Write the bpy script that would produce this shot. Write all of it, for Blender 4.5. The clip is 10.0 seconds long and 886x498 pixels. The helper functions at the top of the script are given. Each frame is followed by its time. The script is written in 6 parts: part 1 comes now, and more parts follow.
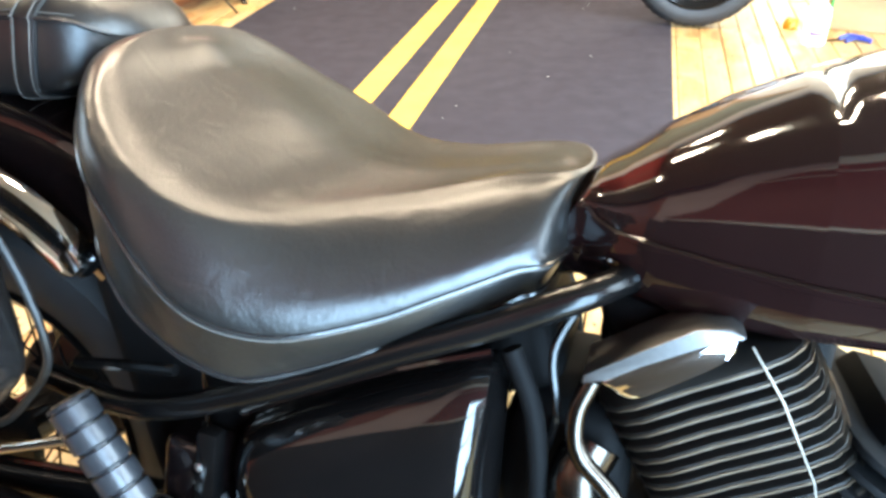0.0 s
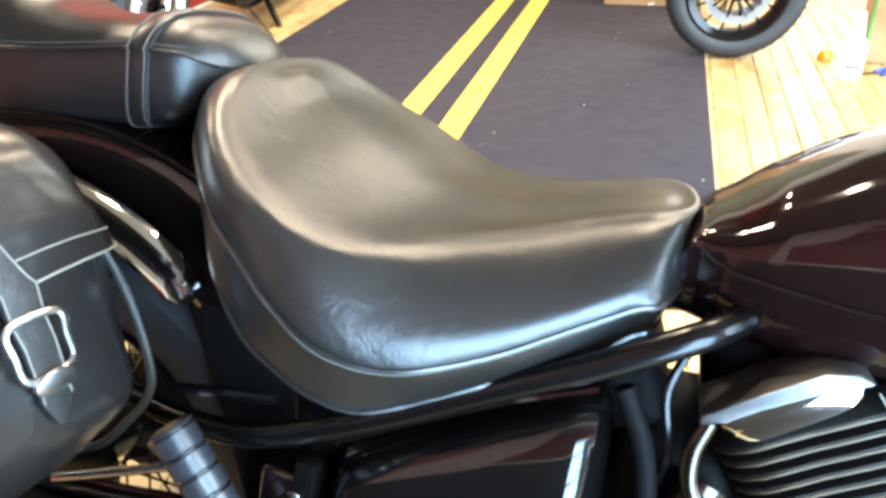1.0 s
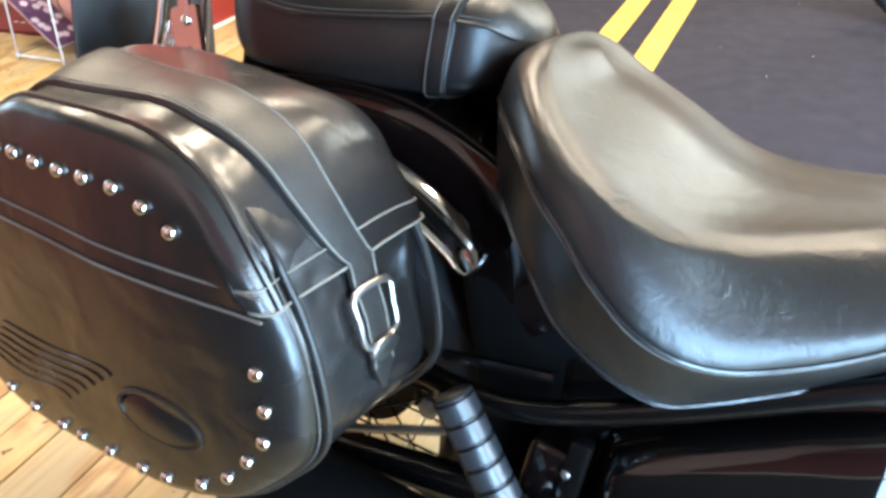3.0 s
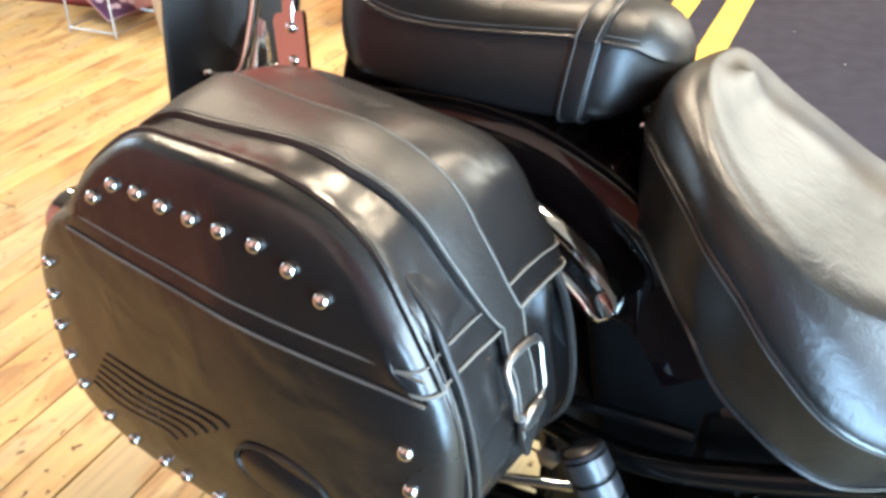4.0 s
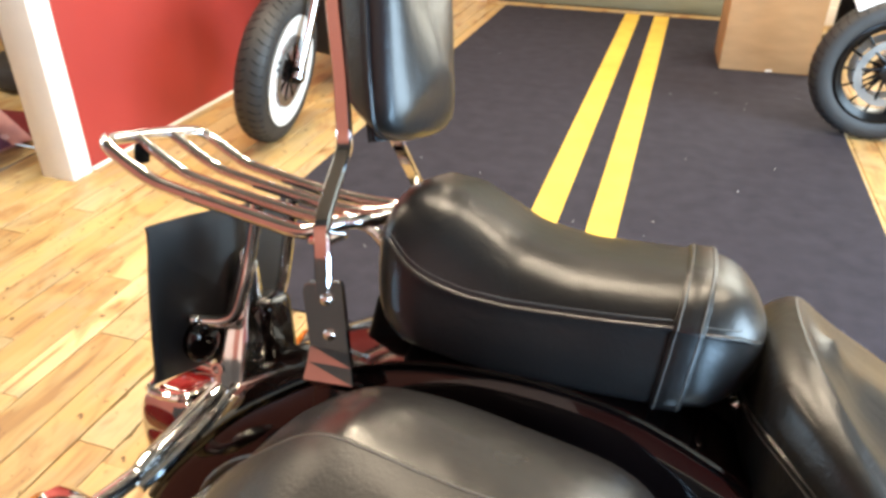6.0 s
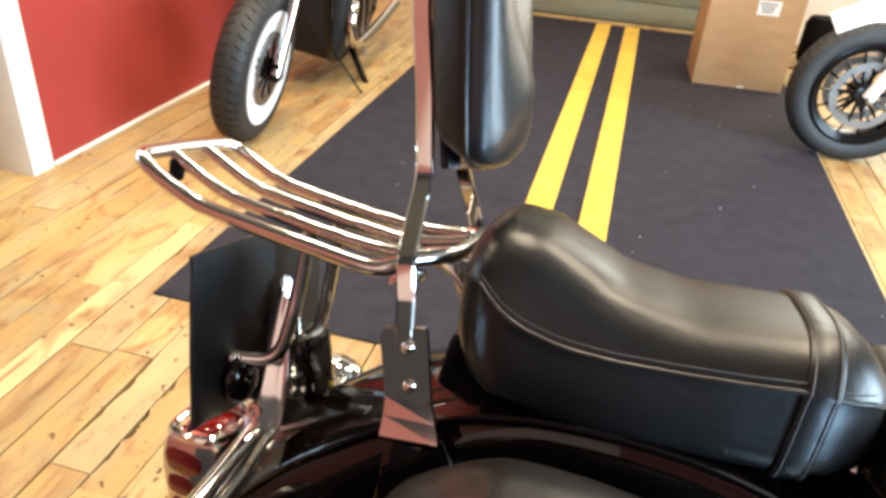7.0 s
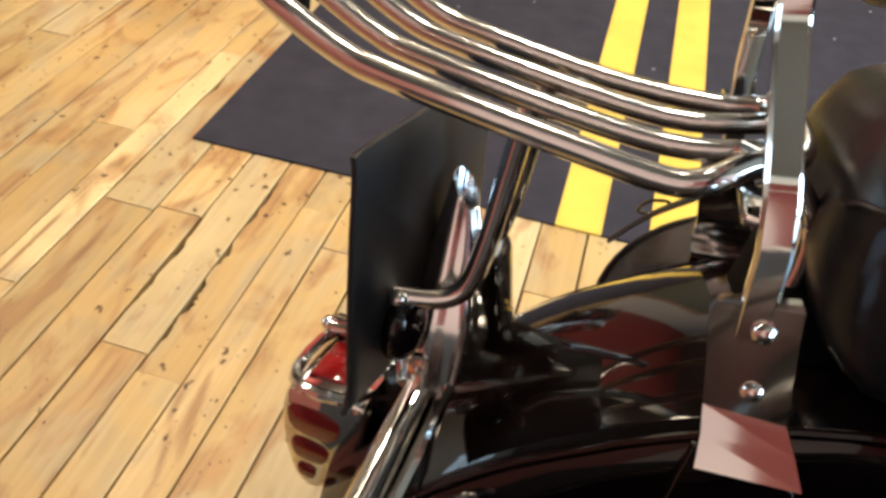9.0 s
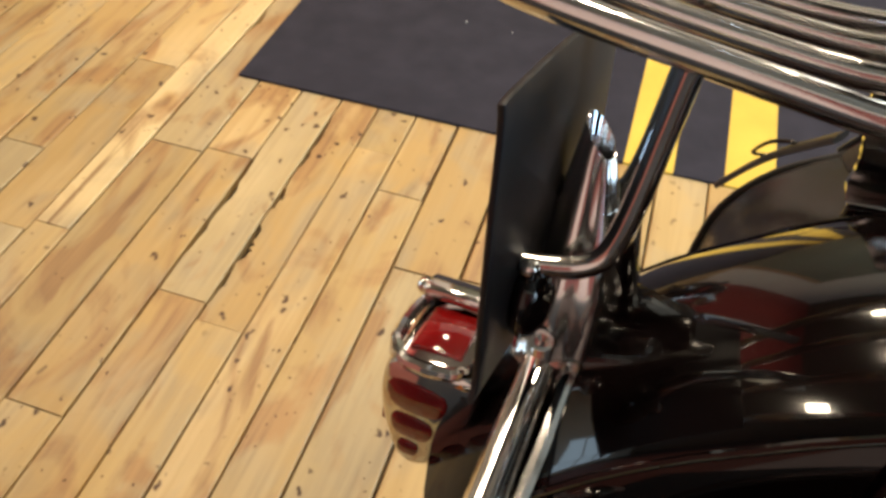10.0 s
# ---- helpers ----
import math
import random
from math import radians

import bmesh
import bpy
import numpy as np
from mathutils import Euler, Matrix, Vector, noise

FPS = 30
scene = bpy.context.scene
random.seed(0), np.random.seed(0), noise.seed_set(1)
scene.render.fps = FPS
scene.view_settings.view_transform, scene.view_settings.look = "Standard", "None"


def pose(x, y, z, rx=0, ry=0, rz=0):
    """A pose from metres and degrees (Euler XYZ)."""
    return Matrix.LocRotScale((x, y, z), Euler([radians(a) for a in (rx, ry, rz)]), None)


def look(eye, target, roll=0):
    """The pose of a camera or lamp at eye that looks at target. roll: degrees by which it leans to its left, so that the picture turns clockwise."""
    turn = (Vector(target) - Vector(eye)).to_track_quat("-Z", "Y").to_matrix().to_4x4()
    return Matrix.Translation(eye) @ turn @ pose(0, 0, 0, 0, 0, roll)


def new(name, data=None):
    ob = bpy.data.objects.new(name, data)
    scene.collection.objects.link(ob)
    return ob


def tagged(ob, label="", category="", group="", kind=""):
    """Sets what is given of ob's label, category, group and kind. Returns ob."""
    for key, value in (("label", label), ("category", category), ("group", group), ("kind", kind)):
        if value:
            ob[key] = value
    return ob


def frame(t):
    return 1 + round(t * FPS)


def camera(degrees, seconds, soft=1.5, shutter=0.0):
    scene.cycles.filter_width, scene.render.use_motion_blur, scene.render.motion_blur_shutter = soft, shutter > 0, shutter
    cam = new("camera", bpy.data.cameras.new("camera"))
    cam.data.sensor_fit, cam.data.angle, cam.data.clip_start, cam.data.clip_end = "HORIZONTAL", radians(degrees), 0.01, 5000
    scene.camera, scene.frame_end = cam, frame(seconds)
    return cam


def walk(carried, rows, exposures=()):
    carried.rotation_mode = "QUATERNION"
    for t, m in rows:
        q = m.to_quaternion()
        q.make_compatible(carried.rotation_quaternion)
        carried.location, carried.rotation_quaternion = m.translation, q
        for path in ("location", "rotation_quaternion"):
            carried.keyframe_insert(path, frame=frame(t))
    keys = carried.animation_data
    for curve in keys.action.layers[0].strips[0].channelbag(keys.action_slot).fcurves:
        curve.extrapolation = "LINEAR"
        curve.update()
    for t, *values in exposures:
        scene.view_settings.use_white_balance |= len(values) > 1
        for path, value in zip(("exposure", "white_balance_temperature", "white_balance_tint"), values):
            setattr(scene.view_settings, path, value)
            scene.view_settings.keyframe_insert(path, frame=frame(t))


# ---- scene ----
cam = camera(62.9, 10.0, soft=3.3)
PATH = [
    (0, (0.443, 0.713, 1.014), (0.0, 2.319, -0.092), -2.1),
    (0.5, (0.406, 0.71, 1.021), (-0.085, 2.325, -0.052), -2.2),
    (1, (0.36, 0.693, 1.029), (-0.12, 2.322, -0.026), -1.4),
    (1.5, (0.321, 0.68, 1.037), (-0.169, 2.277, -0.062), -0.7),
    (2, (0.283, 0.661, 1.047), (-0.304, 2.207, -0.077), -1.7),
    (2.5, (0.244, 0.646, 1.046), (-0.449, 2.149, -0.077), -3.1),
    (4, (0.075, 0.685, 1.072), (-0.721, 2.067, -0.135), -3.1),
    (4.5, (0.019, 0.706, 1.093), (-0.808, 2.058, -0.128), -5.6),
    (5, (-0.02, 0.711, 1.129), (-0.832, 2.143, -0.006), -4.7),
    (5.5, (-0.08, 0.733, 1.159), (-0.785, 2.271, 0.092), -2.2),
    (6, (-0.155, 0.771, 1.183), (-0.683, 2.412, 0.169), 0.4),
    (6.2, (-0.186, 0.782, 1.182), (-0.649, 2.422, 0.215), 1.3),
    (7.3, (-0.33, 0.826, 1.171), (-0.719, 2.474, 0.144), 4.6),
    (7.5, (-0.353, 0.846, 1.158), (-0.766, 2.484, 0.087), 4.4),
    (8, (-0.417, 0.906, 1.127), (-0.814, 2.475, -0.048), 4.4),
    (8.5, (-0.475, 0.97, 1.094), (-0.826, 2.453, -0.201), 5.1),
    (9, (-0.522, 1.005, 1.062), (-0.844, 2.404, -0.33), 5.0),
    (9.5, (-0.561, 1.033, 1.035), (-0.889, 2.351, -0.433), 3.8),
    (10, (-0.594, 1.047, 1.021), (-0.957, 2.294, -0.5), 2.2),
]
EXPOSURES = ((0, 1.01, 7300, 12), (1.5, 0.77, 7050, 11), (2.5, 0.60, 6750, 11), (4.0, 0.60, 7050, 12), (4.5, 0.58, 7100, 13), (6.0, 0.33, 7200, 12), (8.0, -0.1, 7250, 12), (9.0, -0.27, 7200, 12), (10.0, -0.5, 7350, 12))
walk(cam, [(t, look(eye, target, roll)) for t, eye, target, roll in PATH], EXPOSURES)

# ---- world and large lights ----
world = bpy.data.worlds.new("world")
scene.world = world
world.use_nodes = True
sky = world.node_tree.nodes.new("ShaderNodeTexSky")
sky.sky_type, sky.sun_disc, sky.sun_elevation, sky.sun_rotation = "NISHITA", False, radians(40), radians(200)
world.node_tree.nodes["Background"].inputs["Strength"].default_value = 0.1
world.node_tree.links.new(sky.outputs[0], world.node_tree.nodes["Background"].inputs["Color"])


def area_lamp(name, m, sx, sy, watts, colour):
    data = bpy.data.lights.new(name, "AREA")
    data.shape, data.size, data.size_y, data.energy, data.color = "RECTANGLE", sx, sy, watts, colour
    ob = new(name, data)
    ob.matrix_world = m
    return ob


CEILING_WATTS = 37.0
WINDOW_COLOUR, CEILING_COLOUR = (0.36, 0.65, 1.0), (1.0, 0.88, 0.70)
SHADED_WINDOW, ADDED_NORTH_WINDOW = (0.52, 0.76, 1.0), (0.96, 1.0, 0.92)
# north and west windows: added out of view, for sheen and highlights on the bike
WINDOWS = ((1.255, 0.15, 0.75, 0, 1.01, 1.30, 122.0), (3.30, 1.75, 1.30, 90, 2.80, 2.50, 72.0), (2.10, 6.51, 1.625, 180, 1.90, 2.35, 20.0), (-5.30, 1.60, 1.95, -90, 1.70, 1.20, 22.0))  # x, y, z, turn, width, height, watts a square metre
# ceiling lamps are unseen, added as warm fill for the room
LAMPS = ((-2.1, 2.3), (-0.45, 2.55), (0.55, 2.85), (-1.2, 3.4), (1.3, 3.4), (-1.2, 5.0), (0.9, 5.0), (-3.45, 2.75))
for x, y, z, turn, w, h, watts in WINDOWS:
    area_lamp("window_daylight", pose(x, y, z, 0, 0, turn) @ pose(0, -0.06, 0, 90, 0, 0), w, h, watts * w * h, WINDOW_COLOUR if turn == 0 else ADDED_NORTH_WINDOW if turn == 180 else SHADED_WINDOW)
for x, y in LAMPS:
    area_lamp("ceiling_lamp_light", pose(x, y, 2.90, 0, 0, 0), 0.22, 0.22, CEILING_WATTS, CEILING_COLOUR)


# ---- materials ----
def mat(name, colour, rough=0.5, metal=0.0, coat=0.0, vary=0.15, scale=8.0, fine=120.0, bump=0.1, depth=0.002, stretch=(1, 1, 1), per_piece=0.0,
        rough_vary=0.1, spec=0.5, tint=None):
    """Principled material whose colour, roughness and relief vary at two scales."""
    m = bpy.data.materials.new(name)
    m.use_nodes = True
    n, l = m.node_tree.nodes, m.node_tree.links
    b = n["Principled BSDF"]
    tc, mp = n.new("ShaderNodeTexCoord"), n.new("ShaderNodeMapping")
    mp.inputs["Scale"].default_value = stretch
    l.new(tc.outputs["Object"], mp.inputs["Vector"])
    big, small = n.new("ShaderNodeTexNoise"), n.new("ShaderNodeTexNoise")
    for t, s, d in ((big, scale, 4), (small, fine, 5)):
        t.inputs["Scale"].default_value, t.inputs["Detail"].default_value = s, d
        l.new(mp.outputs[0], t.inputs["Vector"])
    mix = n.new("ShaderNodeMix")
    mix.data_type = "RGBA"
    c2 = tint or tuple(c * (1 - vary) for c in colour)
    c1 = tuple(min(1, c * (1 + vary)) for c in colour)
    mix.inputs["A"].default_value, mix.inputs["B"].default_value = (*c1, 1), (*c2, 1)
    add = n.new("ShaderNodeMath")
    add.operation = "MULTIPLY_ADD"
    l.new(small.outputs["Fac"], add.inputs[0])
    add.inputs[1].default_value = 0.5
    half = n.new("ShaderNodeMath")
    half.operation = "MULTIPLY_ADD"
    l.new(big.outputs["Fac"], half.inputs[0])
    half.inputs[1].default_value, half.inputs[2].default_value = 2.0, -0.75
    l.new(half.outputs[0], add.inputs[2])
    add.use_clamp = True
    l.new(add.outputs[0], mix.inputs["Factor"])
    out = mix.outputs["Result"]
    if per_piece:
        info, ramp = n.new("ShaderNodeObjectInfo"), n.new("ShaderNodeMapRange")
        l.new(info.outputs["Random"], ramp.inputs["Value"])
        ramp.inputs["To Min"].default_value, ramp.inputs["To Max"].default_value = 1 - per_piece, 1 + per_piece
        hsv = n.new("ShaderNodeHueSaturation")
        l.new(out, hsv.inputs["Color"])
        l.new(ramp.outputs[0], hsv.inputs["Value"])
        out = hsv.outputs[0]
    l.new(out, b.inputs["Base Color"])
    rr = n.new("ShaderNodeMapRange")
    l.new(big.outputs["Fac"], rr.inputs["Value"])
    rr.inputs["To Min"].default_value, rr.inputs["To Max"].default_value = max(0.02, rough - rough_vary), min(1, rough + rough_vary)
    l.new(rr.outputs[0], b.inputs["Roughness"])
    b.inputs["Metallic"].default_value = metal
    b.inputs["Coat Weight"].default_value = coat
    b.inputs["Coat Roughness"].default_value = 0.03
    b.inputs["Specular IOR Level"].default_value = spec
    if bump:
        bp = n.new("ShaderNodeBump")
        bp.inputs["Strength"].default_value, bp.inputs["Distance"].default_value = bump, depth
        l.new(small.outputs["Fac"], bp.inputs["Height"])
        l.new(bp.outputs[0], b.inputs["Normal"])
    return m


def leather(name, colour, rough, worn, bump=0.25, spec=0.5, fine=420, crease=0.22, slack=0.001, streak=1.0, blotch=0.07, wax=0.0):
    """Black leather: fine grain, long creases, and paler rubbed patches."""
    m = mat(name, colour, rough, vary=0.3, scale=7, fine=fine, bump=bump, depth=0.0012, tint=worn, rough_vary=blotch, spec=spec)
    n, l = m.node_tree.nodes, m.node_tree.links
    b = n["Principled BSDF"]
    b.inputs["Coat Weight"].default_value, b.inputs["Coat Roughness"].default_value = wax, 0.52
    tc = n.new("ShaderNodeTexCoord")
    wrinkle = n.new("ShaderNodeTexNoise")
    wrinkle.inputs["Scale"].default_value, wrinkle.inputs["Detail"].default_value, wrinkle.inputs["Distortion"].default_value = 28, 8, 1.2
    l.new(tc.outputs["Object"], wrinkle.inputs["Vector"])
    bp = n.new("ShaderNodeBump")
    bp.inputs["Strength"].default_value, bp.inputs["Distance"].default_value = crease, 0.004
    l.new(wrinkle.outputs["Fac"], bp.inputs["Height"])
    old = b.inputs["Normal"].links[0].from_node
    l.new(bp.outputs[0], old.inputs["Normal"])
    soft = n.new("ShaderNodeTexNoise")
    soft.inputs["Scale"].default_value, soft.inputs["Detail"].default_value, soft.inputs["Distortion"].default_value = 13, 1.5, 0.6
    l.new(tc.outputs["Object"], soft.inputs["Vector"])
    bp3 = n.new("ShaderNodeBump")
    bp3.inputs["Strength"].default_value, bp3.inputs["Distance"].default_value = 1.0, slack
    l.new(soft.outputs["Fac"], bp3.inputs["Height"])
    fold = n.new("ShaderNodeTexNoise")
    fold.inputs["Scale"].default_value, fold.inputs["Detail"].default_value, fold.inputs["Distortion"].default_value = 120, 5, 1.6
    drawn = n.new("ShaderNodeMapping")
    drawn.inputs["Scale"].default_value = (1, 1, streak)
    l.new(tc.outputs["Object"], drawn.inputs["Vector"])
    l.new(drawn.outputs[0], fold.inputs["Vector"])
    bp2 = n.new("ShaderNodeBump")
    bp2.inputs["Strength"].default_value, bp2.inputs["Distance"].default_value = crease * 0.9, 0.0014
    l.new(fold.outputs["Fac"], bp2.inputs["Height"])
    l.new(bp3.outputs[0], bp2.inputs["Normal"])
    l.new(bp2.outputs[0], bp.inputs["Normal"])
    return m


def wood(name, pale, brown, per_piece):
    """Old pine boards along y: grain, knots and dark stains, each board in its own tone."""
    m = bpy.data.materials.new(name)
    m.use_nodes = True
    n, l = m.node_tree.nodes, m.node_tree.links
    b = n["Principled BSDF"]
    geo, info = n.new("ShaderNodeNewGeometry"), n.new("ShaderNodeObjectInfo")
    shift, off = n.new("ShaderNodeVectorMath"), n.new("ShaderNodeVectorMath")
    off.operation = "SCALE"
    off.inputs[0].default_value = (3.1, 17.0, 5.0)
    l.new(info.outputs["Random"], off.inputs["Scale"])
    l.new(geo.outputs["Position"], shift.inputs[0])
    l.new(off.outputs[0], shift.inputs[1])

    def noise_at(scale, stretch, detail=5, distort=0.0):
        mp, t = n.new("ShaderNodeMapping"), n.new("ShaderNodeTexNoise")
        mp.inputs["Scale"].default_value = stretch
        l.new(shift.outputs[0], mp.inputs["Vector"])
        t.inputs["Scale"].default_value, t.inputs["Detail"].default_value, t.inputs["Distortion"].default_value = scale, detail, distort
        l.new(mp.outputs[0], t.inputs["Vector"])
        return t.outputs["Fac"]

    def ramp(fac, stops):
        r = n.new("ShaderNodeValToRGB")
        l.new(fac, r.inputs[0])
        while len(r.color_ramp.elements) < len(stops):
            r.color_ramp.elements.new(0.5)
        for e, (p, c) in zip(r.color_ramp.elements, stops):
            e.position, e.color = p, (*c, 1)
        return r.outputs[0]

    def mixed(a, b2, fac, mode="MIX"):
        x = n.new("ShaderNodeMix")
        x.data_type, x.blend_type = "RGBA", mode
        l.new(a, x.inputs["A"])
        l.new(b2, x.inputs["B"])
        if isinstance(fac, float):
            x.inputs["Factor"].default_value = fac
        else:
            l.new(fac, x.inputs["Factor"])
        return x.outputs["Result"]

    grain = noise_at(75, (1, 0.045, 1), 8, 0.5)
    tone = noise_at(3.2, (1, 0.30, 1), 3)
    one, nil = (1, 1, 1), (0, 0, 0)
    base = mixed(ramp(grain, ((0.25, brown), (0.65, pale))), ramp(tone, ((0.25, brown), (0.7, pale))), 0.62)
    # soft rubbed streaks, grey wear and sparse rusty stains
    base = mixed(base, ramp(grain, ((0.3, (0.62, 0.46, 0.24)), (0.6, (0.80, 0.63, 0.37)))), ramp(noise_at(4.5, (1, 0.22, 1), 6, 0.6), ((0.52, nil), (0.72, (0.40, 0.40, 0.40)))))
    base = mixed(base, ramp(grain, ((0.3, (0.27, 0.21, 0.13)), (0.6, (0.40, 0.31, 0.18)))), ramp(noise_at(8.5, (1, 0.55, 1), 9, 0.8), ((0.44, nil), (0.66, (0.72, 0.72, 0.72)))))
    base = mixed(base, ramp(grain, ((0.3, (0.22, 0.11, 0.045)), (0.6, (0.38, 0.21, 0.08)))), ramp(noise_at(7, (1, 0.45, 1), 9, 1.3), ((0.525, nil), (0.63, (0.88, 0.88, 0.88)))))
    # long splits and dark pitch lines
    crack = noise_at(26, (1, 0.035, 1), 6, 0.5)
    base = mixed(base, ramp(crack, ((0.0, (0.16, 0.09, 0.05)), (0.275, (0.34, 0.22, 0.13)), (0.32, one))), 0.85, "MULTIPLY")

    def dots(scale, stretch, steps, mask, wobble):
        v, mp, sc, ad = n.new("ShaderNodeTexVoronoi"), n.new("ShaderNodeMapping"), n.new("ShaderNodeVectorMath"), n.new("ShaderNodeVectorMath")
        t = n.new("ShaderNodeTexNoise")
        t.inputs["Scale"].default_value = scale * 1.6
        l.new(geo.outputs["Position"], t.inputs["Vector"])
        sc.operation = "SCALE"
        sc.inputs["Scale"].default_value = wobble
        l.new(t.outputs["Color"], sc.inputs[0])
        l.new(sc.outputs[0], ad.inputs[0])
        l.new(shift.outputs[0], ad.inputs[1])
        mp.inputs["Scale"].default_value = stretch
        l.new(ad.outputs[0], mp.inputs["Vector"])
        l.new(mp.outputs[0], v.inputs["Vector"])
        v.inputs["Scale"].default_value = scale
        return mixed(base, ramp(v.outputs["Distance"], steps), mask, "MULTIPLY")

    # knots, then clusters of nail marks and worm holes
    base = dots(6.0, (1, 0.55, 1), ((0.0, (0.16, 0.08, 0.04)), (0.06, (0.36, 0.22, 0.12)), (0.10, (0.72, 0.60, 0.45)), (0.17, one)), ramp(noise_at(4, (1, 1, 1), 2), ((0.42, nil), (0.54, (0.9, 0.9, 0.9)))), 0.06)
    base = dots(24.0, (1, 0.7, 1), ((0.0, (0.07, 0.045, 0.03)), (0.09, (0.18, 0.11, 0.07)), (0.16, one)), ramp(noise_at(5.5, (1, 0.7, 1), 3), ((0.42, nil), (0.50, one))), 0.030)
    base = dots(46.0, (1, 0.8, 1), ((0.0, (0.10, 0.06, 0.04)), (0.08, (0.26, 0.16, 0.10)), (0.14, one)), ramp(noise_at(7.5, (1, 0.7, 1), 3), ((0.48, nil), (0.55, one))), 0.015)
    hsv, rng = n.new("ShaderNodeHueSaturation"), n.new("ShaderNodeMapRange")
    l.new(info.outputs["Random"], rng.inputs["Value"])
    rng.inputs["To Min"].default_value, rng.inputs["To Max"].default_value = 1 - per_piece, 1 + per_piece
    l.new(base, hsv.inputs["Color"])
    l.new(rng.outputs[0], hsv.inputs["Value"])
    l.new(hsv.outputs[0], b.inputs["Base Color"])
    rr = n.new("ShaderNodeMapRange")
    l.new(tone, rr.inputs["Value"])
    rr.inputs["To Min"].default_value, rr.inputs["To Max"].default_value = 0.38, 0.62
    l.new(rr.outputs[0], b.inputs["Roughness"])
    bp = n.new("ShaderNodeBump")
    bp.inputs["Strength"].default_value, bp.inputs["Distance"].default_value = 0.3, 0.002
    l.new(grain, bp.inputs["Height"])
    l.new(bp.outputs[0], b.inputs["Normal"])
    return m


def glow(name, colour, strength):
    m = bpy.data.materials.new(name)
    m.use_nodes = True
    b = m.node_tree.nodes["Principled BSDF"]
    b.inputs["Base Color"].default_value = (*colour, 1)
    b.inputs["Emission Color"].default_value = (*colour, 1)
    b.inputs["Emission Strength"].default_value = strength
    return m


def lens(name, colour, rough=0.08):
    """Coloured transparent plastic."""
    m = mat(name, colour, rough, vary=0.1, bump=0, coat=1.0, rough_vary=0.02)
    m.node_tree.nodes["Principled BSDF"].inputs["Transmission Weight"].default_value = 0.35
    return m


SEAT = leather("seat_leather", (0.0045, 0.0042, 0.0042), 0.315, (0.0125, 0.0115, 0.0105), 0.20, spec=0.48, fine=520, crease=0.24, slack=0.0006, streak=0.30, blotch=0.06)
PILLION = leather("pillion_leather", (0.007, 0.0065, 0.0065), 0.315, (0.009, 0.008, 0.0078), 0.10, spec=0.42, fine=520, crease=0.20, blotch=0.10)
BAG = leather("bag_leather", (0.0080, 0.0070, 0.0068), 0.255, (0.011, 0.0098, 0.0094), 0.12, spec=0.56, crease=0.07, slack=0.0035, wax=0.12)
STRAP = leather("strap_leather", (0.009, 0.0082, 0.0078), 0.38, (0.019, 0.0175, 0.0165), spec=0.42)
PALETHREAD = mat("pale_waxed_thread", (0.17, 0.16, 0.14), 0.65, vary=0.35, fine=900, bump=0.3, depth=0.0005)
STITCH = mat("grey_thread", (0.085, 0.078, 0.070), 0.7, vary=0.3, fine=900, bump=0.3, depth=0.0005)
PAINT = mat("black_gloss_paint", (0.004, 0.0022, 0.0022), 0.12, coat=0.75, spec=0.1, vary=0.2, bump=0.02, fine=30, depth=0.0006, rough_vary=0.03)
TANKPAINT = mat("black_tank_paint", (0.006, 0.0022, 0.0022), 0.10, coat=0.72, spec=0.1, vary=0.2, bump=0.02, fine=25, depth=0.0006, rough_vary=0.03)
CHROME = mat("chrome", (0.74, 0.72, 0.70), 0.08, 1.0, vary=0.05, bump=0.02, fine=60, depth=0.0005, rough_vary=0.03)
STEMCHROME = mat("satin_chrome", (0.74, 0.73, 0.72), 0.13, 1.0, vary=0.06, bump=0.03, fine=60, depth=0.0005, rough_vary=0.04)
PLATEBLACK = mat("black_plate_lacquer", (0.010, 0.010, 0.0115), 0.42, spec=0.45, vary=0.25, bump=0.04, fine=60)
STEEL = mat("dull_steel", (0.42, 0.41, 0.40), 0.32, 1.0, vary=0.25, bump=0.1, fine=200, depth=0.0005)
COVERPAINT = mat("black_cover_lacquer", (0.003, 0.0026, 0.0026), 0.07, spec=0.42, vary=0.3, bump=0.02, fine=30, depth=0.0006, rough_vary=0.03)
IRON = mat("black_frame_paint", (0.003, 0.0027, 0.0027), 0.20, coat=0.0, spec=0.24, vary=0.35, bump=0.08, fine=90)
MATTBLACK = mat("matt_black_metal", (0.003, 0.003, 0.0032), 0.7, spec=0.08, vary=0.3, bump=0.1, fine=250, depth=0.0006)
FIN = mat("dark_engine_alloy", (0.010, 0.009, 0.008), 0.5, 0.0, spec=0.3, vary=0.4, bump=0.25, fine=260, depth=0.0008)
FINEDGE = mat("machined_fin_edge", (0.12, 0.097, 0.078), 0.42, 1.0, vary=0.25, bump=0.1, fine=300, depth=0.0004)
PIPE = mat("smoked_pipe_metal", (0.065, 0.054, 0.045), 0.24, 1.0, vary=0.3, bump=0.08, fine=120, depth=0.0005)
PULLEY = mat("bronze_pulley_metal", (0.045, 0.030, 0.022), 0.45, 0.6, vary=0.3, bump=0.1, fine=150, depth=0.0006)
RUBBER = mat("tyre_rubber", (0.018, 0.018, 0.019), 0.58, vary=0.3, bump=0.2, fine=180)
PEGRUBBER = mat("grey_peg_rubber", (0.020, 0.022, 0.026), 0.36, vary=0.25, bump=0.15, fine=200, spec=0.7)
DISC = mat("dull_brake_disc", (0.20, 0.195, 0.19), 0.38, 0.9, vary=0.3, bump=0.1, fine=200, depth=0.0005)
TREAD = mat("tread_groove", (0.006, 0.006, 0.006), 0.8, vary=0.2, bump=0, spec=0.1)
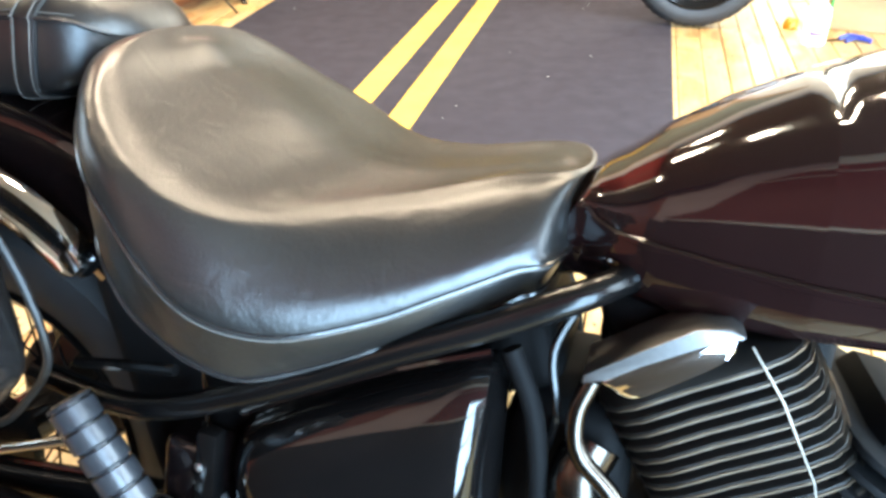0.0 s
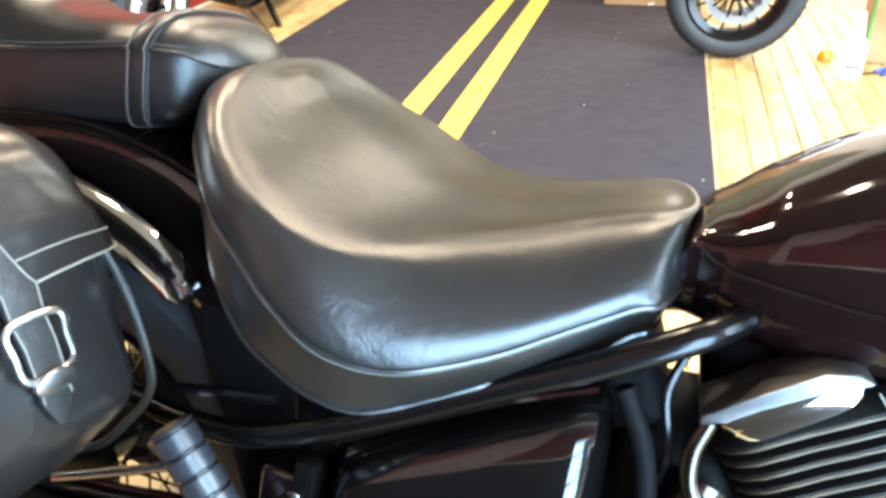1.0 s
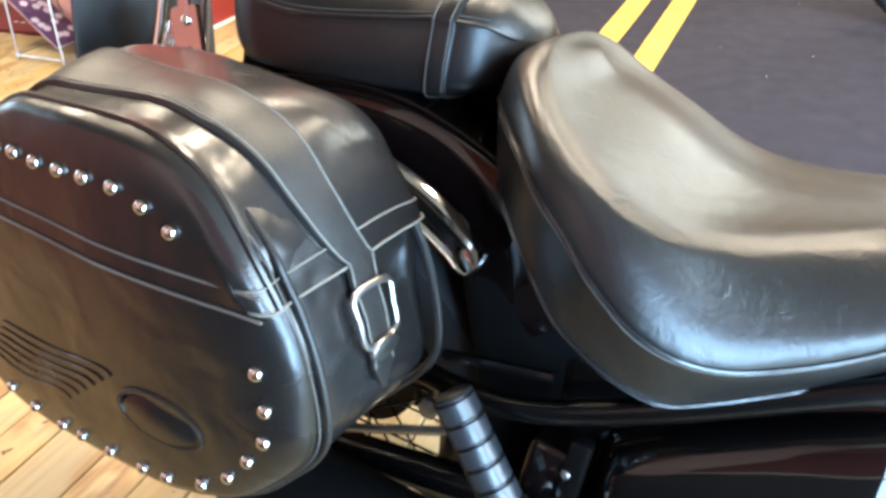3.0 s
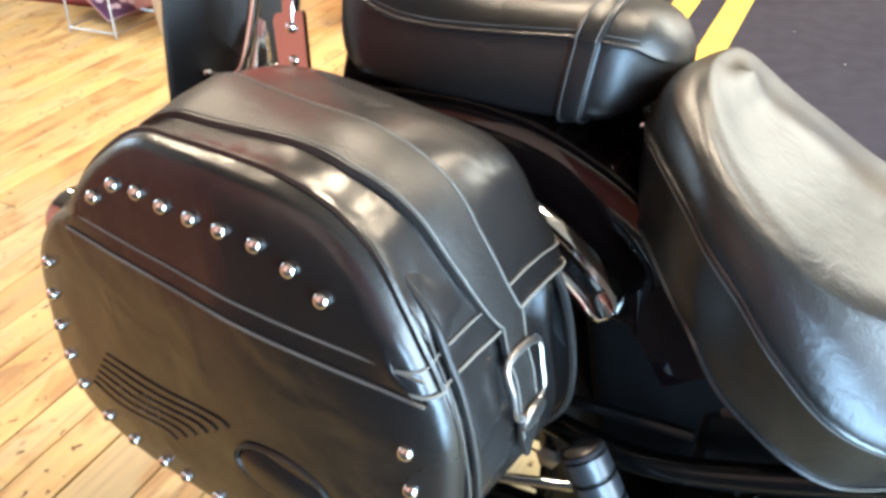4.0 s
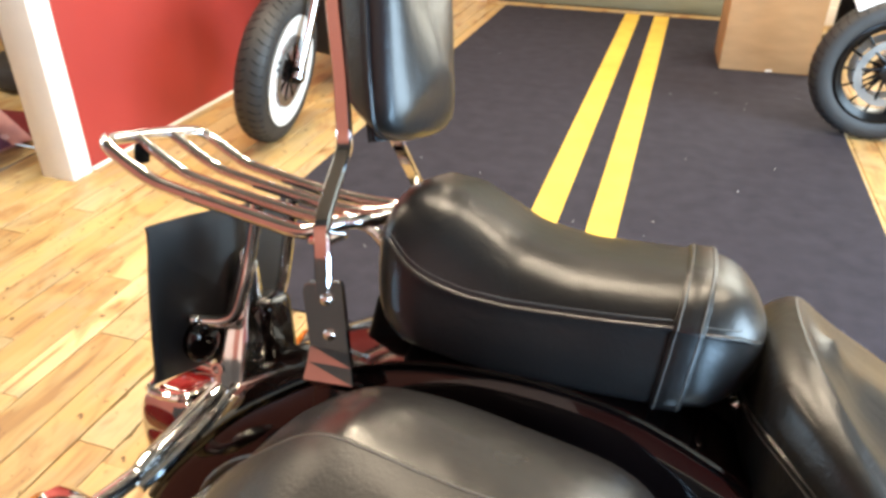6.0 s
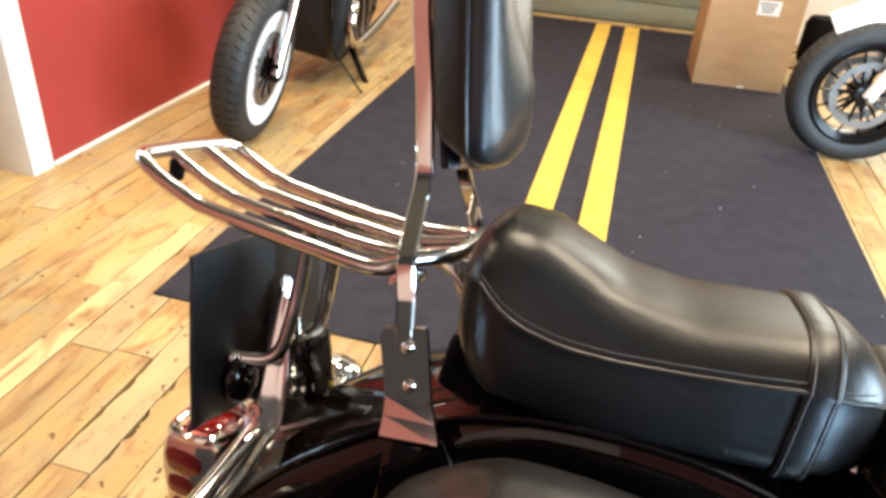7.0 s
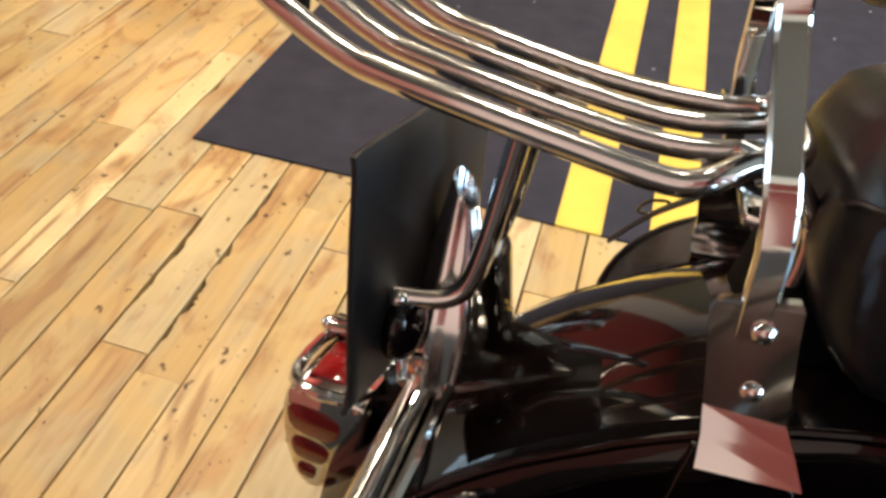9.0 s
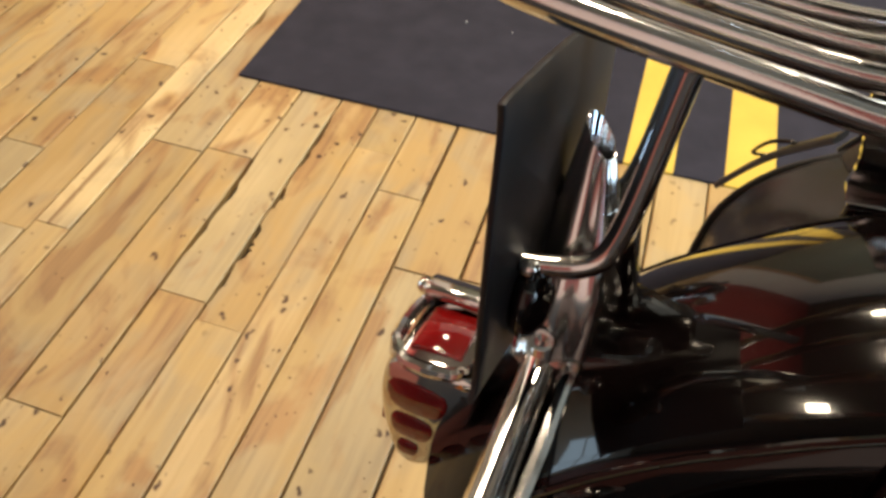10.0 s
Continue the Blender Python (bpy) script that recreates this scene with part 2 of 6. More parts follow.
REDLENS = lens("red_lens", (0.30, 0.007, 0.008))
AMBER = lens("amber_lens", (0.75, 0.22, 0.02))
WHITERIM = mat("white_painted_rim", (0.72, 0.72, 0.71), 0.35, vary=0.12, bump=0.05)
RUG = mat("charcoal_rug", (0.0275, 0.0265, 0.037), 0.95, vary=0.20, scale=13, fine=330, bump=0.5, depth=0.003, rough_vary=0.03, spec=0.2)
YELLOW = mat("yellow_rug_stripe", (0.66, 0.45, 0.085), 0.9, vary=0.12, scale=7, fine=330, bump=0.45, depth=0.003, rough_vary=0.03, spec=0.2)
WOOD = wood("pine_boards", (0.49, 0.335, 0.140), (0.38, 0.248, 0.094), 0.13)
PALEWOOD = wood("pale_pine_boards", (0.70, 0.53, 0.28), (0.57, 0.41, 0.195), 0.05)
ORANGEWOOD = wood("orange_pine_boards", (0.50, 0.325, 0.124), (0.40, 0.248, 0.088), 0.10)
GREYWOOD = wood("grey_pine_boards", (0.46, 0.345, 0.175), (0.36, 0.26, 0.125), 0.10)
GAP = mat("dark_floor_gap", (0.035, 0.021, 0.012), 0.9, vary=0.4)
RED = mat("red_wall_paint", (0.33, 0.033, 0.026), 0.55, vary=0.06, scale=2, fine=90, bump=0.06)
WHITE = mat("white_gloss_paint", (0.80, 0.78, 0.72), 0.42, vary=0.06, scale=5, fine=80, bump=0.05)
CREAM = mat("cream_wall_paint", (0.74, 0.70, 0.60), 0.6, vary=0.06, scale=2, fine=90, bump=0.06)
CEIL = mat("ceiling_paint", (0.11, 0.092, 0.068), 0.7, vary=0.05, scale=2, fine=60)
SHUTTER = mat("grey_green_panel", (0.20, 0.21, 0.15), 0.5, vary=0.2, scale=3, fine=60, stretch=(1, 1, 6))
CARD = mat("brown_cardboard", (0.42, 0.26, 0.135), 0.75, vary=0.12, scale=6, fine=260, bump=0.12, stretch=(1, 1, 3))
TAPE = mat("packing_tape", (0.50, 0.33, 0.18), 0.25, vary=0.1, bump=0.03)
PAPER = mat("white_paper", (0.80, 0.79, 0.77), 0.6, vary=0.05, bump=0)
INK = mat("dark_ink", (0.05, 0.05, 0.09), 0.6, bump=0)
PLASTIC = mat("white_plastic", (0.76, 0.76, 0.78), 0.35, vary=0.05, bump=0.03)
PURPLE = mat("purple_label", (0.12, 0.06, 0.32), 0.5, bump=0)
ORANGE = mat("orange_plastic", (0.80, 0.17, 0.01), 0.4, bump=0.05)
BLUE = mat("blue_plastic", (0.01, 0.03, 0.26), 0.35, bump=0.05)
GREEN = mat("green_plastic", (0.01, 0.30, 0.06), 0.4, bump=0.05)
PANEL = mat("dark_brown_panelling", (0.06, 0.045, 0.036), 0.5, vary=0.2, scale=3, fine=60, stretch=(1, 1, 0.2))
# colours of the unseen front wall, picked for what chrome and paint mirror
DUSKYRED = mat("dusky_red_wall_paint", (0.27, 0.085, 0.070), 0.5, vary=0.15, scale=2, fine=90, bump=0.05)
BLACKWALL = mat("soot_wall_paint", (0.012, 0.012, 0.014), 0.5, vary=0.2, scale=2, fine=90, bump=0.05)
GREYWALL = mat("slate_wall_paint", (0.022, 0.023, 0.028), 0.5, vary=0.15, scale=2, fine=90, bump=0.05)
DUSTYPINK = mat("dusty_pink_wall_paint", (0.50, 0.37, 0.35), 0.5, vary=0.12, scale=2, fine=90, bump=0.05)
DARKRED = mat("dark_maroon_wall_paint", (0.15, 0.012, 0.010), 0.5, vary=0.15, scale=2, fine=90, bump=0.05)
MAROON = mat("maroon_board", (0.15, 0.012, 0.016), 0.55, vary=0.2, fine=150)
PINK = mat("pink_print", (0.55, 0.33, 0.34), 0.35, vary=0.25, scale=11, tint=(0.42, 0.25, 0.30))
PLUM = mat("plum_print", (0.12, 0.055, 0.12), 0.35, vary=0.4, scale=40)
BLOSSOM = mat("blossom_print", (0.74, 0.60, 0.70), 0.4, bump=0)
CLEAR = mat("grey_acrylic", (0.32, 0.36, 0.38), 0.15, vary=0.1, bump=0, coat=0.5)
LAMPGLOW = glow("lamp_diffuser", (1.0, 0.90, 0.74), 3.0)


# ---- building tools ----
def obj_from(name, bm, material, parent=None, label="", smooth=True):
    me = bpy.data.meshes.new(name)
    bmesh.ops.recalc_face_normals(bm, faces=bm.faces)
    bm.to_mesh(me)
    bm.free()
    me.materials.append(material)
    if smooth:
        me.shade_smooth()
        me.set_sharp_from_angle(angle=radians(42))
    ob = new(name, me)
    if parent is not None:
        ob.parent = parent
    if label:
        ob["label"] = label
    return ob


def part(name, bm, material, parent, label="", smooth=True):
    return obj_from(name, bm, material, parent, label, smooth)


def root(name, m, label, category, group="", kind=""):
    ob = new(name)
    ob.empty_display_size = 0.05
    ob.matrix_world = m
    return tagged(ob, label, category, group, kind)


def spline(points, n, closed=False):
    """Catmull-Rom through points, n samples per span."""
    p = [Vector(q) for q in points]
    out = []
    spans = len(p) if closed else len(p) - 1
    for i in range(spans):
        if closed:
            a, b, c, d = p[i - 1], p[i], p[(i + 1) % len(p)], p[(i + 2) % len(p)]
        else:
            b, c = p[i], p[i + 1]
            a = p[i - 1] if i else b * 2 - c
            d = p[i + 2] if i + 2 < len(p) else c * 2 - b
        for k in range(n):
            t = k / n
            out.append(0.5 * (2 * b + (c - a) * t + (2 * a - 5 * b + 4 * c - d) * t * t + (3 * b - a - 3 * c + d) * t ** 3))
    if not closed:
        out.append(p[-1])
    return out


def skin(bm, rings, closed_ring=True, caps=True, loop=False):
    """Quads between rings of equal length."""
    vs = [[bm.verts.new(q) for q in r] for r in rings]
    n = len(vs[0])
    pairs = list(zip(vs, vs[1:])) + ([(vs[-1], vs[0])] if loop else [])
    for a, b in pairs:
        for i in range(n if closed_ring else n - 1):
            j = (i + 1) % n
            bm.faces.new((a[i], a[j], b[j], b[i]))
    if caps and closed_ring and not loop:
        bm.faces.new(vs[0][::-1])
        bm.faces.new(vs[-1])
    return vs


def tube(points, r, seg=10, bm=None, closed=False, flat=1.0):
    """A round bar along points; r is a number or one radius a point."""
    bm = bm or bmesh.new()
    p = [Vector(q) for q in points]
    radii = r if isinstance(r, (list, tuple)) else [r] * len(p)
    rings, up = [], None
    for i, q in enumerate(p):
        if closed:
            d = p[(i + 1) % len(p)] - p[i - 1]
        else:
            d = p[min(i + 1, len(p) - 1)] - p[max(i - 1, 0)]
        d.normalize()
        if up is None:
            up = d.orthogonal().normalized()
        up = (up - d * up.dot(d)).normalized()
        side = d.cross(up)
        rings.append([q + radii[i] * (math.cos(a) * up + flat * math.sin(a) * side) for a in (2 * math.pi * k / seg for k in range(seg))])
    skin(bm, rings, loop=closed)
    return bm


def lathe(profile, seg=32, m=None, bm=None, caps=True):
    """Turn (radius, height) pairs round z, then place by m."""
    bm = bm or bmesh.new()
    m = m or Matrix()
    skin(bm, [[m @ Vector((r * math.cos(a), r * math.sin(a), z)) for a in (2 * math.pi * k / seg for k in range(seg))] for r, z in profile], caps=caps)
    return bm


def rbox(sx, sy, sz, bevel=0.004, m=None, bm=None, seg=2):
    """A box with rounded edges, centred, then placed by m."""
    own = bmesh.new()
    bmesh.ops.create_cube(own, size=1.0, matrix=Matrix.Diagonal((sx, sy, sz, 1)))
    if bevel:
        bmesh.ops.bevel(own, geom=own.edges[:], offset=bevel, segments=seg, affect="EDGES", profile=0.5)
    if m is not None:
        own.transform(m)
    if bm is None:
        return own
    me = bpy.data.meshes.new("joined")
    own.to_mesh(me)
    own.free()
    bm.from_mesh(me)
    bpy.data.meshes.remove(me)
    return bm


def slab(outline, a, b, axis="y", bevel=0.003):
    """An outline of (u, v) pairs pushed from a to b along an axis, its rims rounded."""
    def at(u, v, w):
        return {"y": (u, w, v), "x": (w, u, v), "z": (u, v, w)}[axis]
    bm = bmesh.new()
    c = Vector((sum(p[0] for p in outline) / len(outline), sum(p[1] for p in outline) / len(outline)))
    s = 1 if b > a else -1
    size = max((Vector(p) - c).length for p in outline)
    rings = []
    for inset, w in ((bevel, a), (bevel * 0.3, a + s * bevel * 0.3), (0, a + s * bevel), (0, b - s * bevel), (bevel * 0.3, b - s * bevel * 0.3), (bevel, b)):
        k = 1 - inset / size
        rings.append([at(c.x + (p[0] - c.x) * k, c.y + (p[1] - c.y) * k, w) for p in outline])
    skin(bm, rings)
    return bm


def axis_pose(origin, direction):
    """A pose whose z axis points along direction."""
    return Matrix.Translation(origin) @ Vector(direction).to_track_quat("Z", "Y").to_matrix().to_4x4()


def ball(r, m, flat=1.0, seg=12, rings=7, bm=None):
    return lathe([(max(r * math.sin(math.pi * k / rings), 1e-4), -r * flat * math.cos(math.pi * k / rings)) for k in range(rings + 1)], seg, m, bm)


def lerp_table(x, table):
    return float(np.interp(x, [t[0] for t in table], [t[1] for t in table]))


# ---- the room ----
X0, X1, Y0, Y1, H = -5.2, 3.2, 0.25, 6.41, 3.0


def box_part(x0, x1, y0, y1, z0, z1, bevel=0.0, bm=None):
    return rbox(x1 - x0, y1 - y0, z1 - z0, bevel, Matrix.Translation(((x0 + x1) / 2, (y0 + y1) / 2, (z0 + z1) / 2)), bm)


floor = tagged(obj_from("floor", box_part(X0, X1, Y0, Y1, -0.12, -0.022), GAP, smooth=False),
               "worn pine plank floor with knots, stains and dark gaps", "floor", kind="structure")
tagged(obj_from("ceiling", box_part(X0, X1, Y0, Y1, H, H + 0.1), CEIL, smooth=False), "dim brown painted ceiling of the showroom", "ceiling", kind="structure")
east = box_part(X1, X1 + 0.2, Y0, 0.35, -0.1, H)
box_part(X1, X1 + 0.2, 3.15, Y1, -0.1, H, 0, east)
box_part(X1, X1 + 0.2, 0.35, 3.15, -0.1, 0.05, 0, east)
box_part(X1, X1 + 0.2, 0.35, 3.15, 2.55, H, 0, east)
west = box_part(X0 - 0.15, X0, Y0, 0.75, -0.1, H)
box_part(X0 - 0.15, X0, 2.45, Y1, -0.1, H, 0, west)
box_part(X0 - 0.15, X0, 0.75, 2.45, -0.1, 1.35, 0, west)
box_part(X0 - 0.15, X0, 0.75, 2.45, 2.55, H, 0, west)
tagged(obj_from("wall_west", west, CREAM, smooth=False), "plain cream painted side wall", "wall", kind="structure")
tagged(obj_from("wall_east", east, PANEL, smooth=False), "plain dark brown painted side wall", "wall", kind="structure")
tagged(obj_from("wall_red", box_part(-2.40, -2.27, 2.825, Y1, -0.02, H), RED, smooth=False), "deep red painted partition wall", "wall", kind="structure")
tagged(obj_from("baseboard_red", box_part(-2.267, -2.257, 2.83, Y1, -0.01, 0.012, 0.003), WHITE), "thin white strip at the foot of the red wall", "baseboard", kind="structure")
tagged(obj_from("trim_post", box_part(-2.405, -2.255, 2.72, 2.822, -0.015, H - 0.003, 0.006), WHITE), "white painted square post at the end of the red wall", "post", kind="structure")

# far wall: cream, with a grey-green panel between brown posts
bm = box_part(X0, -1.60, Y1, Y1 + 0.15, -0.1, H)
box_part(0.32, 1.15, Y1, Y1 + 0.15, -0.1, H, 0, bm)
box_part(1.15, 3.05, Y1, Y1 + 0.15, -0.1, 0.45, 0, bm)
box_part(1.15, 3.05, Y1, Y1 + 0.15, 2.80, H, 0, bm)
box_part(3.05, X1, Y1, Y1 + 0.15, -0.1, H, 0, bm)
box_part(-1.60, 0.32, Y1, Y1 + 0.15, 2.1, H, 0, bm)
tagged(obj_from("wall_north", bm, CREAM, smooth=False), "cream painted far wall with a wide panelled opening", "wall", kind="structure")
shutter = root("door_1", pose(-0.64, Y1 + 0.05, 0), "grey-green ribbed shutter closing a wide doorway", "shutter door", kind="structure")
for k in range(14):
    part("slat", rbox(1.82, 0.02, 0.145, 0.006, pose(0, 0.0, 0.075 + 0.15 * k)), SHUTTER, shutter)
for sx in (-0.94, 0.94):
    part("door_post", rbox(0.09, 0.10, 2.1, 0.006, pose(sx, -0.02, 1.05)), CARD, shutter, "brown wooden door post")
tagged(obj_from("baseboard_north", box_part(0.42, X1, Y1 - 0.022, Y1 - 0.002, 0.0, 0.12, 0.004), CREAM), "cream skirting board along the far wall", "baseboard", kind="structure")
tagged(obj_from("trim_threshold", box_part(-1.60, 0.42, Y1 - 0.11, Y1 - 0.024, -0.004, 0.010, 0.004), WOOD), "pale wooden threshold strip before the shutter", "threshold", kind="structure")

# unseen front wall behind the camera, patched in colours for reflections, with a glazed door; a window in the side wall
wall_sw = box_part(X0, -1.10, Y0 - 0.2, Y0, -0.1, 0.95)
box_part(X0, -0.85, Y0 - 0.2, Y0, 0.95, 2.08, 0, wall_sw)
tagged(obj_from("wall_south_west_top", box_part(X0, -0.85, Y0 - 0.2, Y0, 2.08, H), GREYWALL, smooth=False), "unseen slate grey top of the front wall, for dark reflections", "wall", kind="structure")
tagged(obj_from("wall_south_west", wall_sw, DUSKYRED, smooth=False), "unseen dusky red patch of front wall, for red reflections", "wall", kind="structure")
tagged(obj_from("wall_south_middle", box_part(-0.85, -0.24, Y0 - 0.2, Y0, 0.95, H), DUSTYPINK, smooth=False), "unseen pale dusty pink strip of front wall, for pale reflections", "wall", kind="structure")
tagged(obj_from("wall_south_base", box_part(-1.10, -0.24, Y0 - 0.2, Y0, -0.1, 0.95), GREYWALL, smooth=False), "unseen slate grey foot of the front wall, for dark reflections", "wall", kind="structure")
bm = box_part(-0.24, 0.75, Y0 - 0.2, Y0, -0.1, 1.0)
box_part(1.76, X1, Y0 - 0.2, Y0, -0.1, 1.0, 0, bm)
box_part(0.75, 1.76, Y0 - 0.2, Y0, -0.1, 0.10, 0, bm)
tagged(obj_from("wall_south", bm, BLACKWALL, smooth=False), "unseen near-black lower front wall with a glazed shop door, for dark reflections", "wall", kind="structure")
bm = box_part(-0.24, 0.75, Y0 - 0.2, Y0, 1.0, 2.45)
box_part(1.76, X1, Y0 - 0.2, Y0, 1.0, 2.45, 0, bm)
box_part(0.75, 1.76, Y0 - 0.2, Y0, 1.40, 2.45, 0, bm)
tagged(obj_from("wall_south_upper", bm, DARKRED, smooth=False), "unseen dark red upper front wall, for red reflections", "wall", kind="structure")
tagged(obj_from("wall_south_top", box_part(-0.24, X1, Y0 - 0.2, Y0, 2.45, H), CREAM, smooth=False), "unseen cream top of the front wall", "wall", kind="structure")
for k, (x0, x1, z, h) in enumerate(((-0.24, 0.72, 1.0, 0.03), (1.79, X1, 1.0, 0.03), (-0.24, X1, 2.05, 0.025), (-0.24, X1, 2.45, 0.06))):
    tagged(obj_from("trim_rail_%d" % (k + 1), box_part(x0, x1, Y0 + 0.002, Y0 + 0.018, z - h / 2, z + h / 2, 0.003), WHITE), "unseen thin white rail added to the front wall", "trim", kind="structure")
for k, (x, y, z, turn, w, h, watts) in enumerate(WINDOWS):
    win = root("window_%d" % (k + 1), pose(x, y, z, 0, 0, turn) @ pose(0, 0.04, 0), "unseen white framed shop glazing with six bright panes", "window", kind="structure")
    for sx in (-w / 2, w / 2):
        part("window_frame", rbox(0.06, 0.05, h + 0.06, 0.004, pose(sx, 0, 0)), WHITE, win)
    for sz in (-h / 2, h / 2):
        part("window_frame", rbox(w - 0.06, 0.05, 0.06, 0.004, pose(0, 0, sz)), WHITE, win)
    part("glazing_bar", rbox(0.04, 0.04, h - 0.06, 0.004, pose(0, 0, 0)), WHITE, win)
    for sz in (-h / 6, h / 6):
        part("glazing_bar", rbox(w - 0.06, 0.036, 0.035, 0.004, pose(0, 0, sz)), WHITE, win)

# fittings for the added, unseen ceiling lamps
for x, y in LAMPS:
    lamp = root("ceiling_light", pose(x, y, H), "unseen square white ceiling light with a warm diffuser, added to light the room", "ceiling light", "ceiling lights")
    part("housing", rbox(0.28, 0.28, 0.06, 0.008, pose(0, 0, -0.03)), WHITE, lamp)
    part("diffuser", rbox(0.24, 0.24, 0.02, 0.006, pose(0, 0, -0.068)), LAMPGLOW, lamp, "glowing warm diffuser")

# ---- the rug ----
RX0, RX1, RY0, RY1 = -1.442, 0.606, 2.228, 6.28
STRIPES = ((-0.556, -0.454), (-0.352, -0.252))
rug = root("rug", pose(0, 0, 0), "charcoal road-like floor rug with a double yellow line", "rug")
cuts = [RX0, *STRIPES[0], *STRIPES[1], RX1]
for k, (a, b) in enumerate(zip(cuts, cuts[1:])):
    bm = bmesh.new()
    nx, ny = max(2, int((b - a) / 0.05)), 80
    vs = [[bm.verts.new((a + (b - a) * i / nx, RY0 + (RY1 - RY0) * j / ny,
                         0.006 + 0.0012 * noise.noise((3 * (a + (b - a) * i / nx), 3 * (RY0 + (RY1 - RY0) * j / ny), 1.0)))) for j in range(ny + 1)] for i in range(nx + 1)]
    for i in range(nx):
        for j in range(ny):
            bm.faces.new((vs[i][j], vs[i + 1][j], vs[i + 1][j + 1], vs[i][j + 1]))
    border = [e for e in bm.edges if e.is_boundary]
    out = bmesh.ops.extrude_edge_only(bm, edges=border)
    for v in [g for g in out["geom"] if isinstance(g, bmesh.types.BMVert)]:
        v.co.z = -0.003
    part("yellow_stripe" if k in (1, 3) else "field", bm, YELLOW if k in (1, 3) else RUG, rug, "yellow woven stripe" if k in (1, 3) else "charcoal short pile")
specks = bmesh.new()
rnd = random.Random(4)
for k in range(26):
    x, y = rnd.uniform(RX0 + 0.1, RX1 - 0.03), rnd.uniform(RY0 + 0.1, 5.0)
    if any(a - 0.02 < x < b + 0.02 for a, b in STRIPES):
        continue
    rbox(rnd.uniform(0.0015, 0.004), rnd.uniform(0.0015, 0.004), 0.0012, 0, pose(x, y, 0.0085, 0, 0, rnd.uniform(0, 90)), specks)
tagged(part("lint", specks, PAPER, rug, "pale specks of lint", smooth=False), kind="stuff")


# ---- the motorcycle ----
BIKE = Matrix.Translation((0.0234, 1.1366, 0.0)) @ pose(0, 0, 0, 0, 0, -2.5) @ pose(0, 0, 0, -16.5, 0, 0)
bike = root("motorcycle", BIKE, "black cruiser motorcycle with leather saddle, saddlebags and chrome luggage rack", "motorcycle")
AX, AZ = -0.32, 0.31  # rear axle


def plan(ctrl, n=6):
    """Right half of a plan outline (x, y, z) from rear centre to nose, smoothed and mirrored to a closed ring."""
    half = spline(ctrl, n)
    return half + [Vector((p.x, -p.y, p.z)) for p in half[-2:0:-1]]


# saddle: dish centre line, rim, seam and lower edge, each from the rear centre round to the nose
DISH = [(-0.020, 0, 0.8225), (-0.017, -0.010, 0.820), (-0.009, -0.020, 0.8115), (0.004, -0.022, 0.798), (0.022, -0.022, 0.789), (0.046, -0.022, 0.777), (0.076, -0.022, 0.761), (0.115, -0.022, 0.737), (0.160, -0.020, 0.7185),
        (0.212, -0.016, 0.7155), (0.272, -0.014, 0.7215), (0.325, -0.012, 0.7315), (0.355, -0.008, 0.736), (0.362, 0, 0.737)]
RIM = [(-0.048, 0, 0.833), (-0.045, -0.072, 0.827), (-0.030, -0.120, 0.811), (-0.008, -0.161, 0.786), (0.026, -0.190, 0.757), (0.059, -0.212, 0.735), (0.094, -0.218, 0.713), (0.131, -0.201, 0.7005), (0.167, -0.167, 0.699),
       (0.212, -0.132, 0.704), (0.271, -0.099, 0.715), (0.330, -0.078, 0.731), (0.380, -0.068, 0.735), (0.394, 0, 0.735)]
SEAM = [(-0.084, 0, 0.770), (-0.078, -0.088, 0.773), (-0.052, -0.142, 0.763), (-0.014, -0.190, 0.741), (0.014, -0.215, 0.719), (0.044, -0.230, 0.696), (0.075, -0.239, 0.666), (0.121, -0.240, 0.631), (0.176, -0.218, 0.614),
        (0.241, -0.182, 0.624), (0.297, -0.154, 0.646), (0.345, -0.131, 0.666), (0.376, -0.108, 0.673), (0.392, 0, 0.686)]
LOW = [(-0.078, 0, 0.700), (-0.066, -0.100, 0.693), (-0.024, -0.166, 0.670), (0.013, -0.205, 0.647), (0.042, -0.216, 0.615), (0.075, -0.220, 0.593), (0.106, -0.218, 0.576), (0.142, -0.204, 0.563), (0.188, -0.180, 0.571),
       (0.253, -0.152, 0.594), (0.313, -0.129, 0.618), (0.348, -0.113, 0.637), (0.366, -0.098, 0.644), (0.376, 0, 0.654)]


